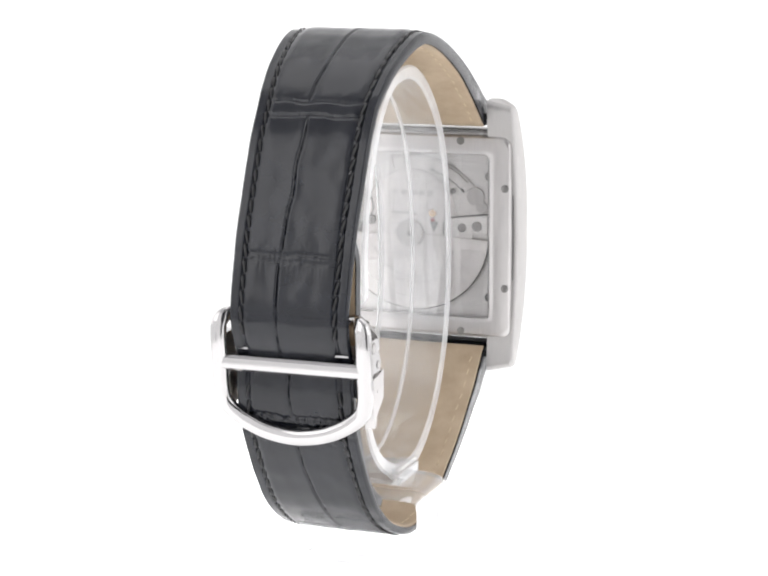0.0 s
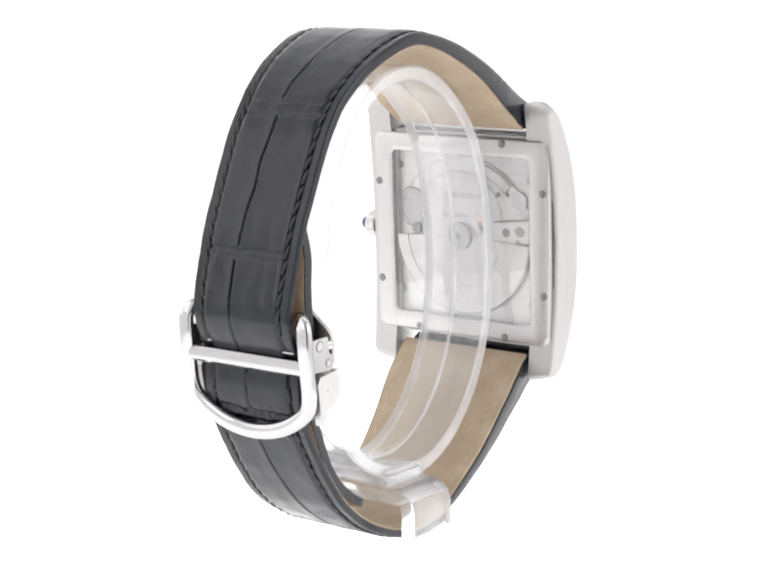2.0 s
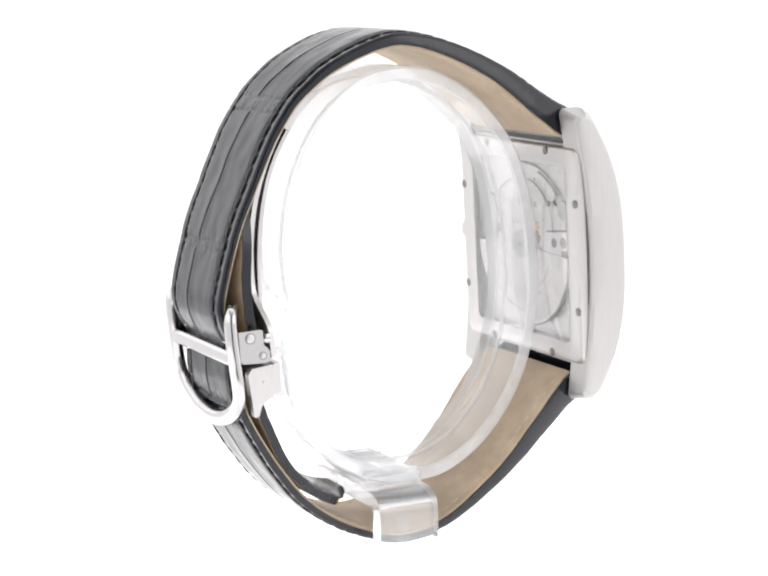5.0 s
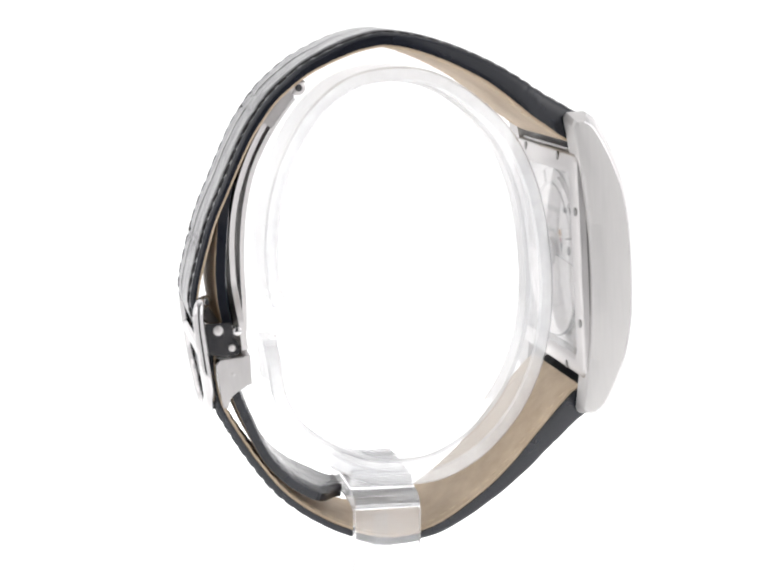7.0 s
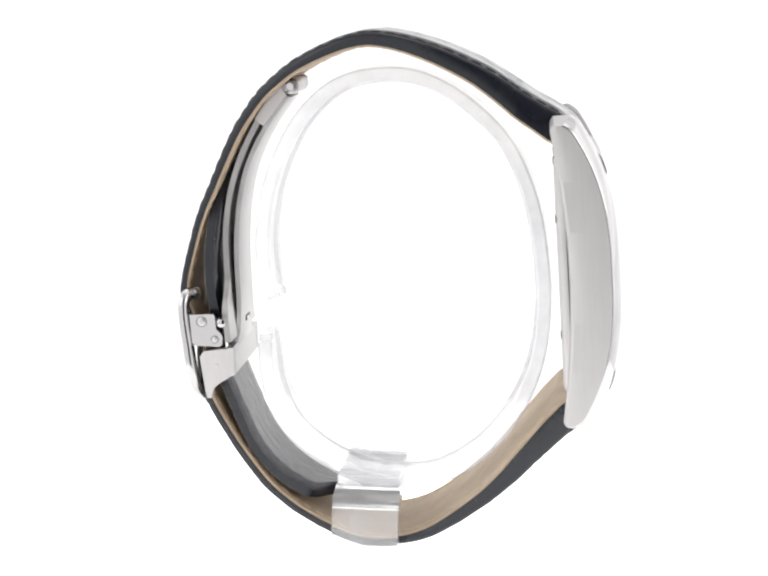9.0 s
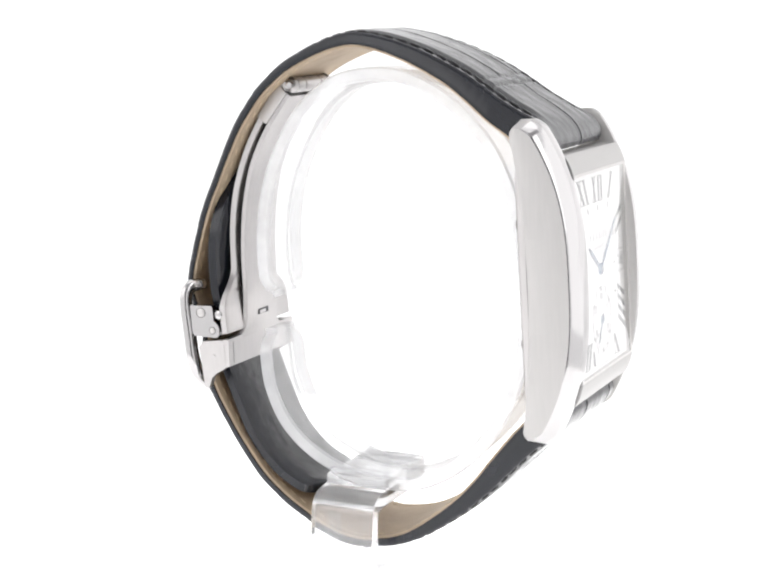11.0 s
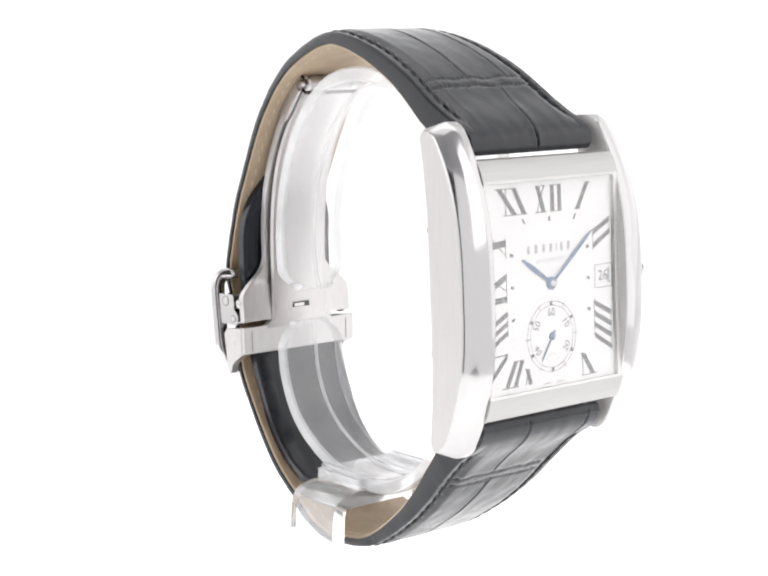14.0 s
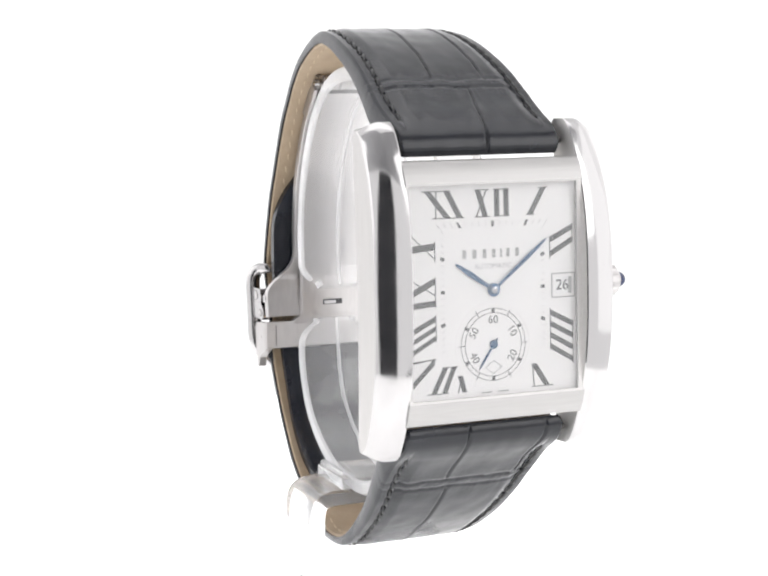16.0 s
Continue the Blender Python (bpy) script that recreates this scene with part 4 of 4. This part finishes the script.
# ---- clasp ----
def clasp():
    bm = bmesh.new()
    # D-shaped buckle: a round-edged rod bent round, straight sides and a bowed foot
    right = [(7.7, -0.75, 58.9), (8.7, -0.55, 59.4), (9.6, -0.8, 60.2), (10.2, -1.7, 60.65), (10.35, -3.0, 60.75), (10.35, -5.0, 60.7), (10.35, -8.0, 60.5), (10.35, -11.0, 60.3), (9.75, -13.2, 60.1), (7.9, -14.9, 60.0), (5.2, -16.3, 60.0), (2.6, -17.0, 60.0), (0, -17.25, 60.0)]
    pts = right + [(-x, z, y) for x, z, y in reversed(right[:-1])]
    line, _ = spline([(x, y, z) for x, z, y in pts], 0.45)
    rings = []
    for i, q in enumerate(line):
        d = (line[min(i + 1, len(line) - 1)] - line[max(i - 1, 0)]).normalized()
        out = d.cross(Vector((0, 1, 0))).normalized()
        up = out.cross(d).normalized()
        t = min(i, len(line) - 1 - i)
        k = 0.5 + 0.5 * min(1, t / 7) ** 0.6
        ring = []
        for j in range(16):
            a = 2 * math.pi * j / 16
            c, s = math.cos(a), math.sin(a)
            # a flattened round section
            ring.append(tuple(q + out * (1.12 * k * math.copysign(abs(c) ** 0.7, c)) + up * (0.78 * k * math.copysign(abs(s) ** 0.85, s))))
        rings.append(ring)
    bridge(bm, rings)
    cl = part("buckle", bm, POLISHED, watch, "polished steel D-shaped buckle frame", sharp=50)
    cl.matrix_basis = Matrix.LocRotScale((0, -0.00011, 0.00012), Euler((radians(-0.33), 0, radians(-SKEW))), (0.9825,) * 3)
    bm = bmesh.new()
    sec = [(0.0, 0.84), (0.7, 0.78), (1.05, 0.4), (1.05, -0.3), (0.8, -0.6), (-0.8, -0.6), (-1.05, -0.3), (-1.05, 0.4), (-0.7, 0.78)]
    prism(bm, [(60.45 + a, -7.2 + b) for b, a in sec], -9.9, 9.9, lambda p, q, w: (w, p, q))
    part("cross_bar", bm, POLISHED, cl, "polished bar across the buckle", sharp=25)
    for x0, x1, z in ((-8.0, -2.2, -5.35), (3.4, 8.2, -5.2)):
        bm = bmesh.new()
        box(bm, x0, x1, 59.9, 60.3, z - 0.12, z + 0.12)
        part("keeper_edge", bm, POLISHED, cl, "bright edge of the strap keeper")
    plate_a = [(59.9, -3.4), (56.5, -3.5), (56.25, -3.8), (56.2, -5.7), (55.6, -6.3), (55.35, -6.9), (55.5, -7.9), (55.9, -8.25), (59.5, -7.9), (59.8, -7.4)]
    plate_b = [(58.3, -8.75), (55.2, -8.6), (54.8, -8.9), (54.7, -12.5), (55.1, -12.9), (56.3, -13.5), (57.2, -14.2), (57.7, -15.6), (58.3, -15.6), (58.5, -14.4), (58.9, -9.6)]
    for side in (-1, 1):
        for name, plate, lab in (("side_plate", plate_a, "polished steel side plate with two rivets"), ("cover_flank", plate_b, "satin steel flank of the clasp cover")):
            bm = bmesh.new()
            prism(bm, plate, side * 9.7, side * 10.85, lambda p, q, w: (w, p, q))
            bevel(bm, 0.42, 4, 32)
            part(name, bm, POLISHED if name == "side_plate" else SATIN, cl, lab, sharp=30)
        for y, z, r in ((58.2, -4.5, 0.62), (56.5, -7.15, 0.42)):
            bm = bmesh.new()
            turned_rod(bm, [(side * 10.6, r + 0.16), (side * 10.88, r + 0.16)], (0, y, z), "x", 20)
            part("rivet_seat", bm, DARK_STEEL, cl, "dark ring round the rivet", sharp=30)
            bm = bmesh.new()
            turned_rod(bm, [(side * 10.6, r), (side * 10.92, r), (side * 11.0, r * 0.7), (side * 11.0, r * 0.3)], (0, y, z), "x", 18)
            box(bm, side * 10.99 - 0.03, side * 10.99 + 0.03, y - r * 0.8, y + r * 0.8, z - 0.06, z + 0.06)
            part("rivet", bm, SATIN, cl, "small slotted rivet")
        bm = bmesh.new()
        turned_rod(bm, [(side * 10.6, 0.3), (side * 10.9, 0.3), (side * 10.93, 0.15)], (0, 56.6, -10.9), "x", 16)
        part("rivet", bm, SATIN, cl, "small round rivet")
        bm = bmesh.new()
        turned_rod(bm, [(side * 9.2, 0.62), (side * 10.6, 0.62), (side * 10.7, 0.45)], (0, 55.5, -4.9), "x", 18)
        part("hinge_knuckle", bm, POLISHED, cl)
    # cover plate across the wrist side
    bm = bmesh.new()
    prism(bm, [(54.05, -8.5), (54.95, -8.5), (55.0, -12.7), (54.15, -12.5)], -10.8, 10.8, lambda p, q, w: (w, p, q))
    bevel(bm, 0.25, 3, 50)
    cover = part("cover_plate", bm, SATIN, cl, "satin steel clasp cover", sharp=30)
    for side in (-1, 1):
        bm = bmesh.new()
        bridge(bm, [[(side * 9.2, y, z), (side * 9.36, y, z), (side * 9.36, y + 0.2, z), (side * 9.2, y + 0.2, z)] for y, z in ((54.04, -9.0), (54.12, -12.2))])
        part("cover_groove", bm, DARK_STEEL, cover, "fine dark groove", smooth=False)

    # T-shaped blade that folds: narrow stem widening to the hinge
    def blade(name, pts, thick, width, mat, label):
        line, length = spline(pts, 0.6)
        bm = bmesh.new()
        rings = []
        for i, q in enumerate(line):
            d = line[min(i + 1, len(line) - 1)] - line[max(i - 1, 0)]
            n = Vector((-d.y, d.x)).normalized()
            if n.dot(q - Vector((32, 0))) < 0:
                n = -n
            w = width(q.y)
            a, b = q - n * thick / 2, q + n * thick / 2
            rings.append([(-w, *b), (-w + 0.15, *(a + (b - a) * 0.15)), (-w + 0.4, *a), (w - 0.4, *a), (w - 0.15, *(a + (b - a) * 0.15)), (w, *b)])
        bridge(bm, rings)
        return part(name, bm, mat, cl, label, sharp=40)

    blade("outer_blade", [(44.2, 27.9), (47.2, 24.9), (50.0, 21.0), (52.2, 16.7), (53.8, 12.0), (54.7, 6.5), (54.9, -0.5), (54.8, -4.0), (54.65, -7.7)], 0.9,
          lambda z: 5.75 + 4.8 * smooth_step(2.5, -4.2, z) ** 1.5, SATIN, "curved satin steel clasp blade")
    inner = blade("inner_blade", [(44.3, 26.3), (46.6, 23.6), (49.0, 20.2), (51.0, 16.3), (52.3, 12.0), (53.1, 7.5), (53.5, 2.6), (53.6, -2.4), (53.9, -6.0), (54.4, -8.9)], 0.7, lambda z: 5.2 + 1.6 * smooth_step(-7.4, -8.8, z), SATIN, "curved satin steel inner blade")
    # the slot's dark is a black block, its bright reflection an added sliver
    bm = bmesh.new()
    box(bm, -1.6, 1.6, 53.42, 53.9, -6.2, -5.4)
    slot = part("shaded_slot", bm, INK, cl, "slot in the blade, its shade drawn as a black block")
    bm = bmesh.new()
    box(bm, -1.45, 0.5, 53.3, 53.5, -6.1, -5.6)
    bevel(bm, 0.1, 2, 50)
    part("catch", bm, POLISHED, slot, "bright reflection in the slot, drawn as a polished sliver")
    # hinge at the upper end
    for x0, x1 in ((-5.2, -2.7), (-2.5, 2.5), (2.7, 5.2)):
        bm = bmesh.new()
        turned_rod(bm, [(x0, 1.0), (x0 + 0.1, 1.15), (x1 - 0.1, 1.15), (x1, 1.0)], (shift(43), 43.7, 27.7), "x", 24)
        part("hinge_barrel", bm, SATIN, cl)
    for x in (-5.95, 5.45):
        bm = bmesh.new()
        eye = [(43.7 + 1.25 * math.cos(a), 27.7 + 1.25 * math.sin(a)) for a in [radians(-60 + 15 * k) for k in range(15)]]
        prism(bm, eye + [(44.9, 29.0), (49.2, 23.4), (47.9, 22.3)], x, x + 0.5, lambda p, q, w: (w, p, q))
        bevel(bm, 0.08, 1, 50)
        part("hinge_cheek", bm, SATIN, cl, "", sharp=30)
    for x in (-5.95, 5.95):
        bm = bmesh.new()
        turned_rod(bm, [(x - 0.35, 0.5), (x + 0.35, 0.5)], (0, 43.7, 27.7), "x", 16)
        part("hinge_pin", bm, POLISHED, cl)


# ---- the stand ----
stand = tagged(new("watch_stand"), "clear acrylic C-shaped watch stand with a bent foot", "display stand")
RING = [(49.6, -3.4), (50.3, -1.5), (50.6, 0.7), (50.5, 6.5), (49.1, 13.4), (46.4, 19.6), (42.5, 25.0), (37.2, 28.8), (30.8, 29.9), (24.5, 28.8), (18.3, 24.9), (12.9, 18.8), (9.9, 11.4), (8.6, 3.3), (8.5, -5.6), (10.2, -14.4),
        (14.0, -22.0), (19.6, -27.8), (26.1, -31.0), (32.0, -31.4), (38.0, -30.2), (44.2, -26.8), (48.6, -22.2), (50.9, -16.5), (51.4, -11.0), (51.5, -8.0)]


def uprighted(y, z):
    """From the watch's leaning axes to the stand's upright ones."""
    y, z = 0.975 * y + 0.0058 * z + 0.10, 0.974 * z - 0.0055 * y + 0.10
    c, s = math.cos(radians(TILT)), math.sin(radians(TILT))
    return (c * y + s * z, -s * y + c * z)


def frost(ob, axis=0, mat=FROST_GLINT):
    """The sawn edges of a clear piece are frosted."""
    ob.data.materials.append(mat)
    for f in ob.data.polygons:
        if abs(f.normal[axis]) > 0.5:
            f.material_index = 1


def stand_parts():
    line, _ = spline([uprighted(y, z) for y, z in RING], 0.4)
    bm = bmesh.new()
    mid = Vector(uprighted(30, 0))
    rings = []
    n = len(line)
    for i, q in enumerate(line):
        d = (line[min(i + 1, n - 1)] - line[max(i - 1, 0)]).normalized()
        nrm = Vector((-d.y, d.x))
        if nrm.dot(q - mid) < 0:
            nrm = -nrm
        t = min(i, n - 1 - i)
        # rounded ends
        w = 5.7 * math.sqrt(max(0.3, 1 - (1 - min(1, t / 10)) ** 2))
        a, b = q, q - nrm * 2.0
        rings.append([(x - 1.1, *p) for x, p in ((-w + 0.3, a), (w - 0.3, a), (w, a - nrm * 0.3), (w, b + nrm * 0.3), (w - 0.3, b), (0.3, b - nrm * 0.1), (0.12, b - nrm * 0.4), (-0.12, b - nrm * 0.4), (-0.3, b - nrm * 0.1), (-w + 0.3, b), (-w, b + nrm * 0.3), (-w, a - nrm * 0.3))])
    bridge(bm, rings)
    ring_band = part("ring_band", bm, ACRYLIC, stand, "clear bent acrylic C-band", sharp=12)
    frost(ring_band)
    # the bright line along the ridge is painted on in the same white
    for f in ring_band.data.polygons:
        if abs(f.center.x + 0.0011) < 0.00028 and f.area < 0.000001:
            f.material_index = 1
    # arm: a flat strip that bends down beside the strap and back beneath it as a foot
    y0, y1 = 28.4, 37.7
    bm = bmesh.new()
    path = [(6.5, -32.5), (0, -32.5), (-8.0, -32.5), (-10.6, -32.7), (-12.3, -33.5), (-13.1, -35.2), (-13.25, -38.0), (-13.25, -43.5), (-12.9, -46.2), (-11.4, -47.8), (-8.8, -48.2), (-2.0, -48.2), (8.5, -48.2)]
    line, _ = spline(path, 0.7)
    rings = []
    for i, q in enumerate(line):
        d = (line[min(i + 1, len(line) - 1)] - line[max(i - 1, 0)]).normalized()
        nrm = Vector((d.y, -d.x))
        a, b = q, q - nrm * 2.2
        rings.append([(a.x, y0, a.y), (a.x, y1, a.y), (b.x, y1, b.y), (b.x, y0, b.y)])
    bridge(bm, rings)
    bevel(bm, 0.35, 3, 50)
    arm = part("arm", bm, CAST, stand, "clear acrylic arm bent down and under as a foot", sharp=30)
    arm.visible_shadow = False
    # three fine ridges left by the mould on the arm's outer face
    for y, w in ((34.9, 0.16), (34.3, 0.2), (33.5, 0.26)):
        bm = bmesh.new()
        box(bm, -13.42, -13.2, y - w, y + w, -39.5, -34.9)
        bevel(bm, 0.08, 1, 50)
        part("ridge", bm, ACRYLIC, arm, sharp=30)
    # raised oval on the foot, where the strip was welded
    bm = bmesh.new()
    oval = lambda k: [(-0.5 + 5.2 * k * math.cos(2 * math.pi * i / 40), 33.0 + 3.0 * k * math.sin(2 * math.pi * i / 40)) for i in range(40)]
    bridge(bm, [[(x, y, z) for x, y in oval(k)] for k, z in ((1, -46.1), (0.95, -45.6), (0.85, -45.5))])
    part("weld_disc", bm, ACRYLIC, arm, "raised oval of the weld", sharp=30)
    # clip on the arm that grips the band
    bm = bmesh.new()
    box(bm, -8.3, 7.0, 28.6, 37.5, -32.48, -31.0)
    bevel(bm, 0.3, 2, 50)
    clip = part("clip", bm, CAST, stand, "ribbed clear clip", sharp=30)
    clip.visible_shadow = False
    for x, w, h in ((-8.0, 0.9, 0.75), (-6.4, 0.5, 0.45), (-4.9, 0.35, 0.3), (0.9, 0.5, 0.4), (2.8, 0.8, 0.7), (5.2, 0.6, 0.9)):
        bm = bmesh.new()
        box(bm, x, x + w, 28.9, 37.2, -31.1, -31.0 + h)
        bevel(bm, 0.15, 2, 50)
        part("rib", bm, CLIP, clip, sharp=30)
    for x, y, r in ((-2.4, 34.8, 0.8), (-1.2, 31.2, 0.6)):
        bm = bmesh.new()
        turned_rod(bm, [(-31.1, r), (-30.8, r), (-30.6, r * 0.7), (-30.6, r * 0.2)], (x, y, 0), "z", 20)
        part("stud", bm, CLIP, clip, sharp=30)


straps()
tails()
rails()
body()
movement()
crown()
dial()
clasp()
stand_parts()


def motions():
    walk(turntable, [(t, pose(0, 0, 0, 0, 0, a)) for t, a in TURNS])
    walk(watch, [(t, turned(a, LIFT, TILT, YAW)) for t, a in TURNS])
    walk(stand, [(t, turned(a, LIFT, 0, YAW - SKEW)) for t, a in TURNS])


motions()
